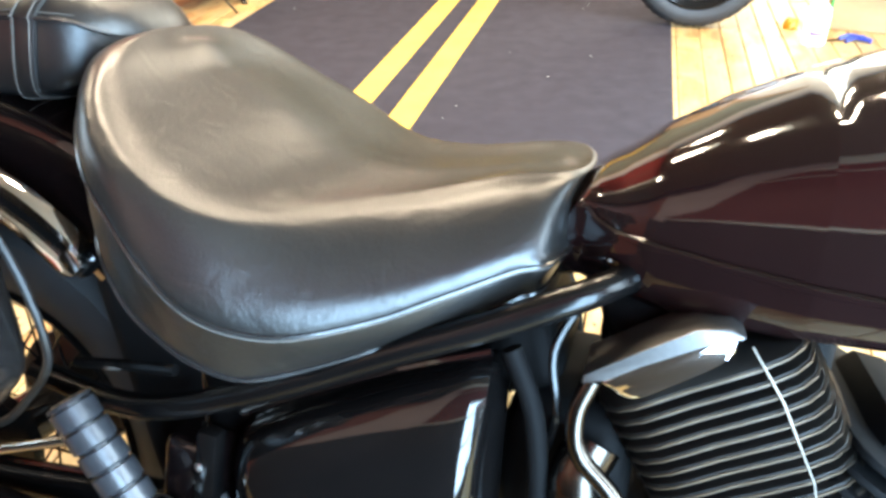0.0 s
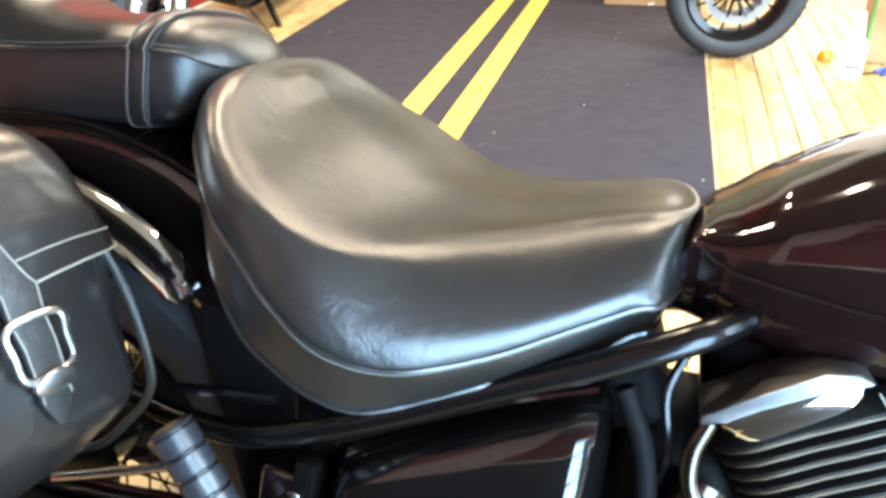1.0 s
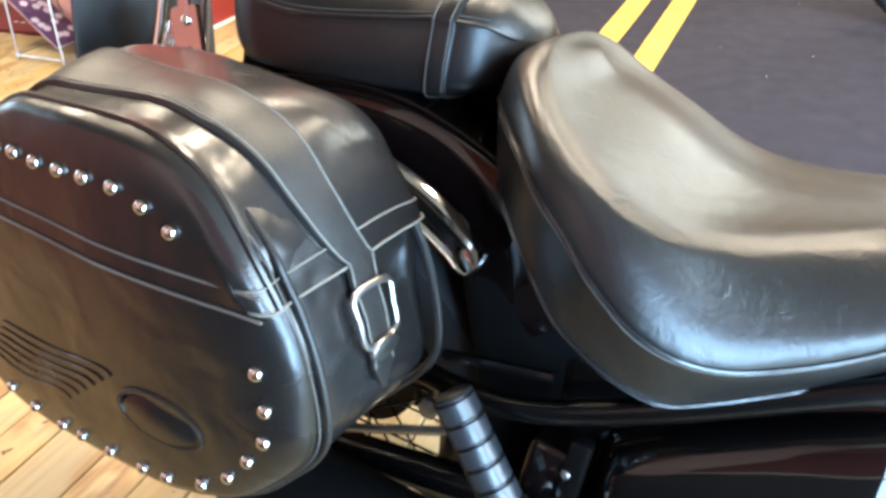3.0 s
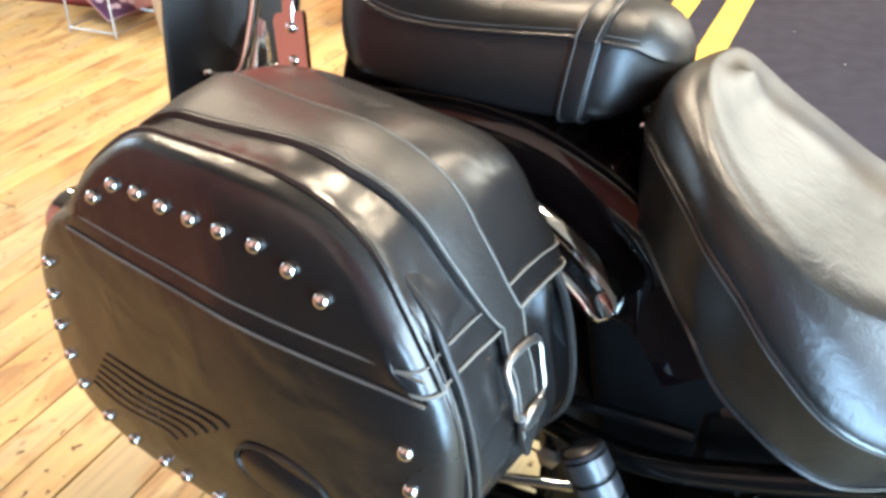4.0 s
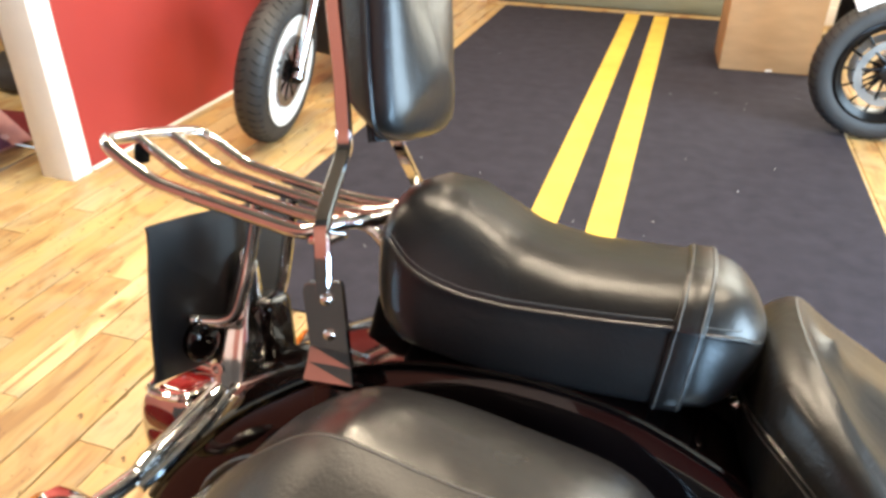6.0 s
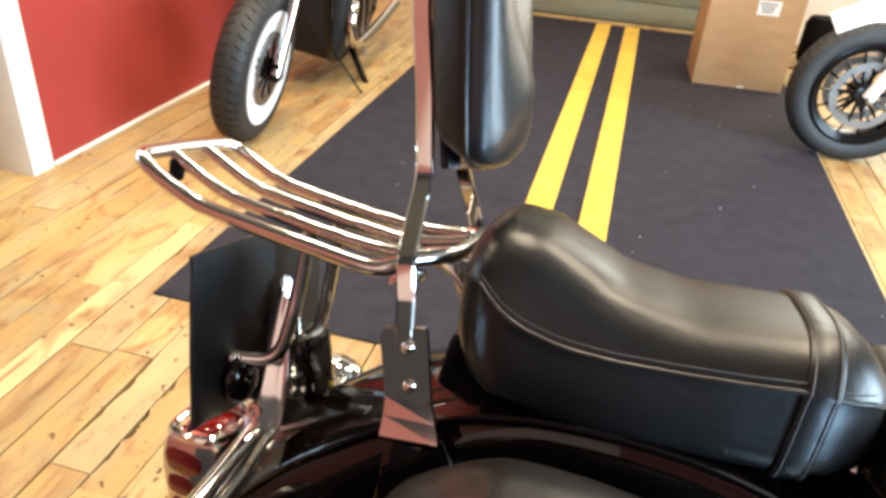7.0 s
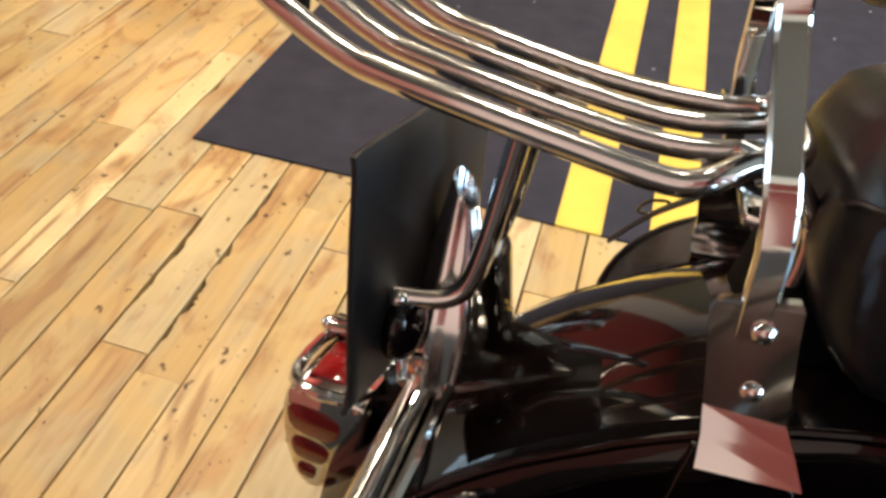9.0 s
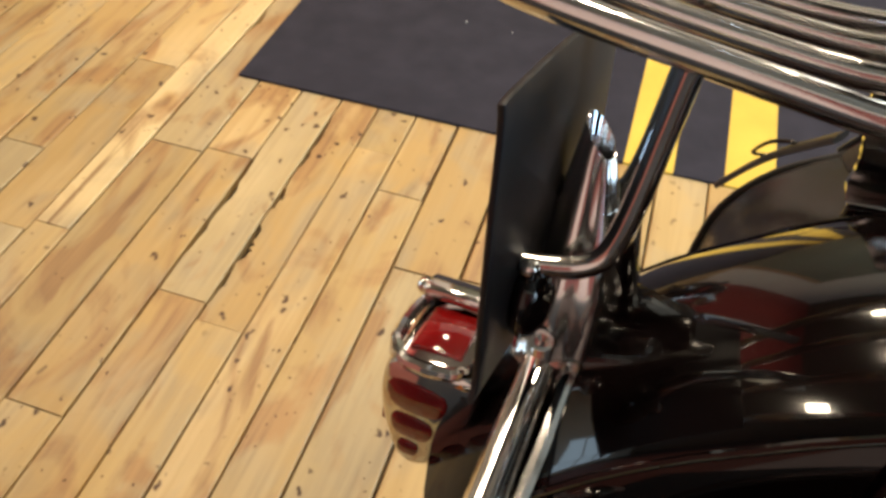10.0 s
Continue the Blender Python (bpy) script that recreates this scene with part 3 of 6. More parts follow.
def saddle():
    """Rings from the middle of the dish out to the lower edge."""
    columns = []
    for d, r, q, w in zip(plan(DISH), plan(RIM), plan(SEAM), plan(LOW)):
        r = r + Vector((0, 0, 0.11 * max(0, r.y)))
        out = Vector((q.x - r.x, q.y - r.y, 0))
        out = out.normalized() if out.length > 1e-5 else Vector((1, 0, 0))
        rear = min(1, max(0, -r.x / 0.04))
        near, half = r.lerp(d, 0.15) + Vector((0, 0, 0.0022)), r.lerp(d, 0.52) + Vector((0, 0, -0.0022))
        flare = min(1, max(0, (Vector((q.x - r.x, q.y - r.y)).length - 0.02) / 0.07))
        brow = r.lerp(q, 0.20) + (out * 0.6 + Vector((0, 0, 0.8))) * 0.0085
        belly = r.lerp(q, 0.50) + (out * 0.65 + Vector((0, 0, 0.76))) * (0.0135 + 0.002 * rear)
        skirt = r.lerp(q, 0.81) + out * (0.006 + 0.010 * flare) + Vector((0, 0, 0.004))
        columns.append(spline([d, half, near, r + Vector((0, 0, -0.0005)), brow, belly, skirt, q + out * 0.001, w.lerp(q, 0.45) + out * 0.003, w], 4))
    grid = [[c[i] for c in columns] for i in range(37)]
    n = len(columns)
    for step in range(10):  # padded leather: even out the upper surface along the ring, keep the ridge tight across it
        grid = [[p if i == 0 or i > 26 else p * 0.5 + (grid[i - 1][j] + grid[i + 1][j]) * (0.10 if i < 8 else 0.02) + (row[j - 1] + row[(j + 1) % n]) * (0.15 if i < 8 else 0.23) for j, p in enumerate(row)] for i, row in enumerate(grid)]
        grid[0] = [p * 0.5 + (grid[0][j - 1] + grid[0][(j + 1) % n]) * 0.25 for j, p in enumerate(grid[0])]
    return grid


rings = saddle()
side = rings[20:]
bm = bmesh.new()
skin(bm, [[Vector((0.16 + (p.x - 0.16) * 0.97, 0, p.z - 0.001)) for p in rings[0]]] + rings + [[Vector((p.x * 0.9 + 0.02, p.y * 0.9, p.z - 0.004)) for p in rings[-1]]], caps=False)
bmesh.ops.remove_doubles(bm, verts=bm.verts[:], dist=0.0004)
seat = part("seat", bm, SEAT, bike, "wide black leather saddle, rubbed grey along its rim")


def along(ring, push):
    """A ring moved outward a little."""
    return [p + Vector((p.x - 0.16, p.y, 0)).normalized() * push for p in ring]


part("piping", tube(along(side[8], 0.0004), 0.0022, 6, closed=True), BAG, seat, "raised leather piping round the saddle")
part("stitching", tube(along([a.lerp(b, 0.75) for a, b in zip(side[8], side[9])], 0.0005), 0.0009, 5, closed=True), STITCH, seat, "grey stitch line")
part("piping", tube(along(side[16], 0.0), 0.0028, 6, closed=True), BAG, seat)

# pillion pad
PTOP = ((-0.430, 0.872), (-0.426, 0.888), (-0.416, 0.903), (-0.398, 0.912), (-0.364, 0.909), (-0.330, 0.893), (-0.295, 0.876), (-0.240, 0.868), (-0.180, 0.871),
        (-0.130, 0.874), (-0.110, 0.870), (-0.095, 0.862), (-0.083, 0.849), (-0.075, 0.836), (-0.071, 0.824))
PBOT = ((-0.430, 0.822), (-0.420, 0.796), (-0.408, 0.778), (-0.39, 0.764), (-0.30, 0.755), (-0.16, 0.760), (-0.115, 0.766), (-0.095, 0.777), (-0.083, 0.789), (-0.075, 0.800), (-0.071, 0.812))
PWID = ((-0.430, 0.060), (-0.426, 0.078), (-0.418, 0.092), (-0.405, 0.103), (-0.38, 0.111), (-0.30, 0.113), (-0.20, 0.112), (-0.13, 0.108), (-0.110, 0.100), (-0.095, 0.088), (-0.083, 0.070), (-0.075, 0.045), (-0.071, 0.015))
PSEAM = ((-0.430, 0.853), (-0.420, 0.862), (-0.408, 0.861), (-0.398, 0.853), (-0.385, 0.843), (-0.36, 0.833), (-0.33, 0.827), (-0.29, 0.826), (-0.24, 0.829), (-0.19, 0.833), (-0.15, 0.837), (-0.10, 0.834), (-0.071, 0.820))


def pad_ring(x, grow=0.0):
    """A domed top panel rolling down to a piped seam, over a tucked side panel."""
    t, b, w, p = lerp_table(x, PTOP) + grow, lerp_table(x, PBOT) - grow, lerp_table(x, PWID) + grow, lerp_table(x, PSEAM)
    p = min(max(p, b + 0.3 * (t - b)), t - 0.25 * (t - b))
    r = t - p
    half = spline([(0, t, 0), (0.36, t - 0.03 * r, 0), (0.62, t - 0.16 * r, 0), (0.80, t - 0.40 * r, 0), (0.925, t - 0.70 * r, 0), (1.0, p, 0), (0.985, p - 0.05 * r - 0.002, 0), (0.99, p - 0.5 * (p - b), 0), (0.955, b + 0.14 * (p - b), 0),
                   (0.82, b + 0.02 * (p - b), 0), (0.4, b, 0), (0, b, 0)], 3)
    near = [(x, -w * q.x, q.y) for q in half]
    return near + [(x, -y, z) for x_, y, z in near[-2:0:-1]]


xs = [-0.430, -0.4285, -0.426, -0.422, -0.416, -0.408, -0.399] + [-0.3875 + 0.0125 * k for k in range(22)] + [-0.115, -0.107, -0.099, -0.092, -0.086, -0.081, -0.077, -0.074, -0.072, -0.071]
bm = bmesh.new()
skin(bm, [pad_ring(x) for x in xs])
pillion = part("pillion_seat", bm, PILLION, bike, "black leather pillion pad with a stitched strap")
bm = bmesh.new()


def strap_ring(u, grow):
    ring = pad_ring(-0.141 + u, grow)
    return [(p[0] + (p[2] - 0.82) * 0.09, p[1], p[2]) for p in ring]


skin(bm, [strap_ring(u, g) for u, g in ((-0.0125, 0.0), (-0.0125, 0.0030), (-0.0105, 0.0040), (0.0105, 0.0040), (0.0125, 0.0030), (0.0125, 0.0))])
part("strap", bm, PILLION, pillion, "leather band stitched across the pad")
for u in (-0.0090, 0.0090):
    part("stitching", tube(strap_ring(u, 0.0044), 0.0007, 5, closed=True), STITCH, pillion)
for sy in (-1, 1):
    seam_line = [Vector(r[15]) for r in (pad_ring(x, 0.0008) for x in xs[2:-4])]
    seam_line = [Vector((p.x, p.y * -sy, p.z)) for p in seam_line]
    part("piping", tube(seam_line, 0.0022, 8), PILLION, pillion)
    part("stitching", tube([p + Vector((0, -0.003 * math.copysign(1, p.y), 0.0062)) for p in seam_line[3:-3]], 0.0006, 5), STITCH, pillion)
part("pillion_base", rbox(0.10, 0.07, 0.06, 0.02, pose(-0.115, 0, 0.735, 0, 22, 0), seg=3), MATTBLACK, bike, "black mount under the pillion pad")
for sy in (-0.058, 0.058):
    part("bolt", ball(0.008, pose(-0.088, sy, 0.765), 0.7), CHROME, pillion, "chrome fixing bolt")


# rear fender
def fender_grow(deg):
    """The fender stands further off the wheel towards its front."""
    return lerp_table(deg, ((58, 0.068), (72, 0.060), (86, 0.045), (100, 0.035), (118, 0.012), (135, 0.0)))


def fender_ring(deg):
    a = radians(deg)
    grow, rise = fender_grow(deg), lerp_table(deg, ((95, 0.45), (118, 1.0)))
    half = [(0.296, -0.108), (0.330, -0.1125), (0.372, -0.1135), (0.392, -0.112), (0.400, -0.1065), (0.4035, -0.1085), (0.408, -0.106), (0.4125, -0.097), (0.421, -0.078), (0.429, -0.050), (0.4335, -0.022)]
    half = [(r if r < 0.408 else 0.408 + (r - 0.408) * rise, y) for r, y in half]
    prof = half + [(0.408 + 0.0265 * rise, 0.0)] + [(r, -y) for r, y in half[::-1]]
    inner = [(r - 0.006, y * 0.95) for r, y in prof[::-1]]
    return [(AX + (r + grow) * math.cos(a), y, AZ + (r + grow) * math.sin(a)) for r, y in prof + inner]


bm = bmesh.new()
skin(bm, [fender_ring(d) for d in range(36, 151, 3)])
fender = part("rear_fender", bm, PAINT, bike, "glossy black rear fender with a raised side rib")
bm = bmesh.new()
for sy in (-1, 1):
    tube([(AX + (0.4065 + fender_grow(d)) * math.cos(radians(d)), sy * 0.109, AZ + (0.4065 + fender_grow(d)) * math.sin(radians(d))) for d in range(38, 150, 4)], 0.0024, 6, bm)
part("rib", bm, PAINT, fender)

# rear wheel
WM = Matrix.Translation((AX, 0, AZ)) @ pose(0, 0, 0, 90, 0, 0)
rear_wheel = part("rear_wheel", lathe([(0.215, -0.045), (0.250, -0.062), (0.285, -0.060), (0.303, -0.040), (0.310, -0.012), (0.310, 0.012), (0.303, 0.040), (0.285, 0.060),
                                       (0.250, 0.062), (0.215, 0.045), (0.206, 0.035), (0.206, -0.035), (0.215, -0.045)], 56, WM, caps=False), RUBBER, bike, "rear wheel with a fat black tyre")
part("rim", lathe([(0.206, -0.034), (0.212, -0.044), (0.205, -0.047), (0.192, -0.036), (0.188, 0), (0.192, 0.036), (0.205, 0.047), (0.212, 0.044), (0.206, 0.034)], 48, WM, caps=False), IRON, rear_wheel, "black wheel rim")
part("hub", lathe([(0.02, -0.07), (0.05, -0.066), (0.055, -0.05), (0.035, -0.04), (0.035, 0.04), (0.075, 0.05), (0.075, 0.066), (0.02, 0.07)], 28, WM), IRON, rear_wheel)
for k in range(36):
    a, b = 2 * math.pi * k / 36, 2 * math.pi * (k + (2.2 if k % 2 else -2.2)) / 36
    s = -1 if (k // 2) % 2 else 1
    part("spoke", tube([(AX + 0.048 * math.cos(b), s * 0.052, AZ + 0.048 * math.sin(b)), (AX + 0.192 * math.cos(a), s * 0.012, AZ + 0.192 * math.sin(a))], 0.0019, 5), IRON, rear_wheel)

part("pulley", lathe([(0.02, 0.078), (0.080, 0.080), (0.092, 0.084), (0.094, 0.100), (0.088, 0.106), (0.02, 0.108)], 40, WM @ pose(0, 0, 0, 180, 0, 0)), PULLEY, rear_wheel, "dark bronze drive pulley")
# added dark sheet: stands for the shaded floor behind the wheel
part("belt_guard", slab([(-0.30, 0.25), (-0.30, 0.345), (-0.20, 0.385), (-0.05, 0.42), (0.05, 0.42), (0.05, 0.25)], 0.112, 0.120, "y", 0.003), MATTBLACK, bike, "matt black sheet standing in for shade behind the wheel")

# block added to keep the gap under the pillion black, hiding a red reflection
part("seat_mount", rbox(0.055, 0.120, 0.070, 0.012, pose(-0.412, 0, 0.758, 0, 8, 0), seg=3), MATTBLACK, bike, "matt black block filling the dark gap under the pillion pad")

# chrome fender strut with a slot
strut_pts = [(-0.060, -0.150, 0.613), (-0.085, -0.151, 0.636), (-0.125, -0.151, 0.662), (-0.175, -0.150, 0.684), (-0.225, -0.148, 0.698), (-0.275, -0.146, 0.704)]
bm = bmesh.new()
pts = spline(strut_pts, 5)
rows = []
for i, p in enumerate(pts):
    d = (pts[min(i + 1, len(pts) - 1)] - pts[max(i - 1, 0)]).normalized()
    n = Vector((-d.z, 0, d.x))
    w = 0.023 * (0.55 if i == 0 else 0.85 if i == 1 else 1)
    rows.append([p + n * (w * a) + Vector((0, b, 0)) for a, b in ((-1, 0.004), (-0.95, -0.004), (-0.78, -0.010), (-0.58, -0.011), (-0.42, -0.008), (-0.30, -0.001), (0.30, -0.001), (0.42, -0.008),
                                                                   (0.58, -0.011), (0.78, -0.010), (0.95, -0.004), (1, 0.004))])
skin(bm, rows)
strut = part("fender_strut", bm, CHROME, bike, "chrome fender strut with a slotted end")
part("slot_end", rbox(0.014, 0.014, 0.024, 0.003, pose(-0.068, -0.154, 0.620, 0, -42, 0)), CHROME, strut)
part("backing", tube(spline([(p[0], p[1] + 0.012, p[2] - 0.004) for p in strut_pts], 4), 0.015, 8), IRON, strut, "black inner strut")

# frame rails and under-seat body
for sy in (-1, 1):
    part("frame_rail", tube(spline([(0.50, sy * 0.030, 0.676), (0.475, sy * 0.052, 0.673), (0.448, sy * 0.088, 0.668), (0.422, sy * 0.118, 0.661), (0.395, sy * 0.136, 0.651), (0.33, sy * 0.145, 0.620), (0.25, sy * 0.150, 0.584), (0.13, sy * 0.152, 0.525), (0.02, sy * 0.15, 0.482), (-0.06, sy * 0.14, 0.470),
                                   (-0.16, sy * 0.125, 0.475)], 5), 0.0130, 12), IRON, bike, "black tubular frame rail")
    part("frame_rail", tube(spline([(0.35, sy * 0.135, 0.60), (0.375, sy * 0.138, 0.54), (0.385, sy * 0.138, 0.44), (0.38, sy * 0.13, 0.30)], 5), 0.009, 10), MATTBLACK, bike)
part("battery_box", rbox(0.30, 0.23, 0.19, 0.03, pose(0.17, 0, 0.46), seg=3), IRON, bike)


def barrel(x0, x1, top, foot, y_in, deep, n=22, m=16):
    """A shell between two lines along x, bulging towards -y, its ends rounded off."""
    rows = []
    for i in range(n + 1):
        f = i / n
        x = x0 + (x1 - x0) * f
        e = (1 - abs(2 * f - 1) ** 9) ** 0.5
        za, zb = lerp_table(x, top), lerp_table(x, foot)
        zm = (za + zb) / 2
        row = []
        for k in range(m + 1):
            a = math.pi * k / m
            z = zm + (za - zb) / 2 * math.copysign(abs(math.cos(a)) ** 0.75, math.cos(a)) * (0.80 + 0.20 * e)
            row.append((x, y_in - deep * e * math.sin(a) ** 0.8, z))
        rows.append(row)
    out = bmesh.new()
    skin(out, rows, closed_ring=True)
    return out


cover = part("side_cover", barrel(0.083, 0.345, ((0.083, 0.470), (0.16, 0.512), (0.25, 0.555), (0.33, 0.586), (0.345, 0.588)), ((0.083, 0.36), (0.12, 0.325), (0.31, 0.325), (0.345, 0.36)), -0.100, 0.070), COVERPAINT, bike, "glossy black side cover")
part("cover_rim", tube(spline([(0.085, -0.116, 0.470), (0.16, -0.118, 0.511), (0.25, -0.118, 0.554), (0.33, -0.116, 0.585)], 4), 0.0045, 8), PAINT, cover)
part("relay_box", rbox(0.058, 0.045, 0.115, 0.009, pose(0.046, -0.140, 0.398, 0, 8, 0), seg=3), PAINT, bike, "glossy black relay box beside the side cover")
for dz in (0.436, 0.372):
    part("bolt", ball(0.0055, axis_pose((0.066, -0.166, dz), (0, -1, 0)), 0.6), STEEL, bike)
part("bracket", rbox(0.022, 0.02, 0.15, 0.004, pose(0.068, -0.158, 0.40, 0, 6, 0)), IRON, bike)
part("swingarm", tube(spline([(0.12, -0.125, 0.36), (-0.05, -0.125, 0.345), (-0.20, -0.12, 0.325), (-0.36, -0.115, 0.31)], 4), 0.022, 10), IRON, bike)
part("swingarm", tube(spline([(0.12, 0.125, 0.36), (-0.05, 0.125, 0.345), (-0.20, 0.12, 0.325), (-0.36, 0.115, 0.31)], 4), 0.022, 10), IRON, bike)
part("inner_fender", rbox(0.19, 0.222, 0.30, 0.03, pose(0.025, 0, 0.485, 0, -16, 0), seg=3), MATTBLACK, bike)
part("seat_pan", rbox(0.40, 0.22, 0.05, 0.02, pose(0.17, 0, 0.605, 0, -6, 0), seg=3), MATTBLACK, bike)
part("intake_box", rbox(0.20, 0.13, 0.09, 0.02, pose(0.515, 0.02, 0.605), seg=3), MATTBLACK, bike)
part("gearbox", rbox(0.12, 0.20, 0.19, 0.03, pose(0.40, 0, 0.44), seg=3), MATTBLACK, bike)
part("fuse_box", rbox(0.09, 0.17, 0.10, 0.02, pose(0.335, 0, 0.575, 0, -20, 0), seg=3), MATTBLACK, bike)
part("brake_line", tube(spline([(-0.085, -0.145, 0.508), (-0.015, -0.150, 0.520), (0.035, -0.152, 0.526)], 4), 0.006, 8), IRON, bike)

# exhaust
part("muffler", tube(spline([(0.30, -0.195, 0.25), (0.10, -0.20, 0.28), (-0.10, -0.205, 0.315), (-0.35, -0.205, 0.335), (-0.60, -0.205, 0.345)], 4),
                               [0.028] * 4 + [0.034, 0.042, 0.046, 0.048] + [0.048] * 9, 16), MATTBLACK, bike, "matt black muffler")
part("passenger_bar", tube([(-0.19, -0.200, 0.408), (-0.12, -0.200, 0.433), (-0.045, -0.196, 0.458)], 0.0052, 10), CHROME, bike, "thin chrome rod")

# passenger peg, folded up
peg_lo, peg_hi = Vector((0.018, -0.198, 0.402)), Vector((-0.048, -0.197, 0.497))
pd = (peg_hi - peg_lo).normalized()
pm = axis_pose(peg_lo, pd)
L = (peg_hi - peg_lo).length
prof = [(0.012, -0.004), (0.0195, 0.0)]
for k in range(5):
    z0, z1 = L * k / 5, L * (k + 1) / 5
    prof += [(0.0215, z0 + 0.002), (0.0215, z1 - 0.003), (0.0180, z1 - 0.0022), (0.0180, z1 - 0.0005)]
prof += [(0.0215, L), (0.0205, L + 0.003), (0.012, L + 0.004), (0.010, L + 0.003)]
peg = part("foot_peg", lathe(prof, 24, pm), PEGRUBBER, bike, "folded grey rubber passenger peg with ribs")
part("end_cap", lathe([(0.002, L + 0.0050), (0.014, L + 0.0048), (0.0165, L + 0.0035), (0.0165, L)], 24, pm), STEEL, peg, "dull metal end cap")
part("pivot", ball(0.020, pose(0.032, -0.19, 0.392), 0.8), STEEL, peg, "steel pivot")
part("bolt", lathe([(0.004, -0.012), (0.009, -0.010), (0.009, 0.006), (0.005, 0.008)], 6, pose(0.045, -0.203, 0.408, 90, 0, 0)), CHROME, peg)
part("peg_bracket", tube(spline([(0.04, -0.185, 0.39), (0.06, -0.165, 0.38), (0.075, -0.14, 0.39)], 4), 0.012, 8), IRON, bike)
part("axle_bolt", lathe([(0.006, 0), (0.012, 0.001), (0.012, 0.010), (0.006, 0.012)], 6, pose(-0.085, -0.163, 0.455, 90, 0, 0)), STEEL, bike)

# fuel tank
TST = ((0.3705, 0.052, 0.682, 0.658, 0.676), (0.373, 0.074, 0.694, 0.653, 0.688), (0.378, 0.083, 0.710, 0.650, 0.703), (0.386, 0.086, 0.724, 0.647, 0.714), (0.394, 0.087, 0.734, 0.645, 0.714), (0.402, 0.092, 0.741, 0.643, 0.7065), (0.42, 0.104, 0.752, 0.640, 0.700), (0.45, 0.121, 0.776, 0.635, 0.698), (0.50, 0.136, 0.806, 0.632, 0.694),
       (0.56, 0.150, 0.834, 0.634, 0.690), (0.64, 0.160, 0.862, 0.640, 0.688), (0.74, 0.163, 0.882, 0.652, 0.690), (0.84, 0.150, 0.880, 0.668, 0.70), (0.92, 0.120, 0.862, 0.69, 0.71), (0.96, 0.075, 0.83, 0.72, 0.74), (0.97, 0.03, 0.80, 0.745, 0.76))


def tank_ring(x, w, t, b, s):
    """Rounded shell above the seam at s, tucked belly below."""
    half = []
    for k in range(13):
        a = math.pi / 2 * k / 12
        half.append((-w * math.sin(a) ** 0.80, s + (t - s) * math.cos(a) ** 0.62))
    for k in range(1, 7):
        a = math.pi / 2 * k / 6
        half.append((-w * (1 - 0.42 * (1 - math.cos(a)) ** 1.2), s - (s - b) * math.sin(a) ** 0.9))
    full = half + [(-y, z) for y, z in half[:0:-1]]
    return [(x, y, z) for y, z in full]


def tank_at(x):
    return tank_ring(x, *(float(np.interp(x, [t[0] for t in TST], [t[k] for t in TST])) for k in (1, 2, 3, 4)))


txs = sorted({*(t[0] for t in TST), *(0.365 + 0.005 * k for k in range(1, 10)), *(0.41 + 0.015 * k for k in range(37))})
bm = bmesh.new()
skin(bm, [tank_at(x) for x in txs])
tank = part("fuel_tank", bm, TANKPAINT, bike, "glossy black fuel tank with a pinched lower seam")
for k, sgn in ((12, 1), (None, -1)):
    lip = [Vector(tank_at(x)[12]) for x in txs if x > 0.389]
    if sgn < 0:
        lip = [Vector((p.x, -p.y, p.z)) for p in lip]
    part("seam", tube([p + Vector((0, math.copysign(0.0015, p.y), 0)) for p in lip], 0.0035, 6), TANKPAINT, tank, "raised welded seam")
part("backbone", tube([(0.36, 0, 0.655), (0.95, 0, 0.74)], 0.03, 12), IRON, bike, "black backbone tube under the tank")

# engine: rear cylinder, leaning back
TILT_ENGINE = 31
EM = Matrix.Translation((0.497, 0, 0.578)) @ pose(0, 0, 0, 0, -TILT_ENGINE, 0)
engine = part("engine", rbox(0.30, 0.22, 0.24, 0.05, pose(0.52, 0, 0.30), seg=3), FIN, bike, "dark V-twin engine with cooling fins")


def fin_outline(a, b, w):
    return [(p.x, p.y) for p in spline([(a, -w * 0.6, 0), (a + 0.02, -w, 0), (0, -w * 1.03, 0), (b - 0.02, -w, 0), (b, -w * 0.6, 0), (b, w * 0.6, 0), (b - 0.02, w, 0), (a + 0.02, w, 0), (a, w * 0.6, 0)], 3, True)]


for k in range(19):
    z = 0.0136 - 0.0130 * k
    big = 0.132 - 0.0008 * k
    fin = part("fin", slab(fin_outline(-0.078, 0.098, big), z - 0.0026, z + 0.0026, "z", 0.0010), FIN, engine)
    fin.matrix_local = EM
    part("fin_edge", tube([(u, v, z) for u, v in fin_outline(-0.0785, 0.0985, big + 0.0004)], 0.0013, 5, closed=True), FINEDGE, fin, "bright machined edge")
core = part("cylinder", rbox(0.125, 0.20, 0.24, 0.03, pose(0.01, 0, -0.12)), MATTBLACK, engine)
core.matrix_local = EM
head = part("cylinder_head", rbox(0.13, 0.17, 0.04, 0.015, pose(0.01, 0, 0.040)), MATTBLACK, engine)
head.matrix_local = EM
# front cylinder: fins coloured darker than the rear ones, to read as shaded
front_m = Matrix.Translation((0.70, 0, 0.53)) @ pose(0, 0, 0, 0, 28, 0)
for k in range(13):
    z = -0.012 - 0.0165 * k
    fin = part("fin", slab(fin_outline(-0.09, 0.08, 0.128), z - 0.0032, z + 0.0032, "z", 0.0012), MATTBLACK, engine)
    fin.matrix_local = front_m
front_core = part("cylinder", rbox(0.125, 0.19, 0.24, 0.03, pose(0, 0, -0.10)), MATTBLACK, engine)
front_core.matrix_local = front_m
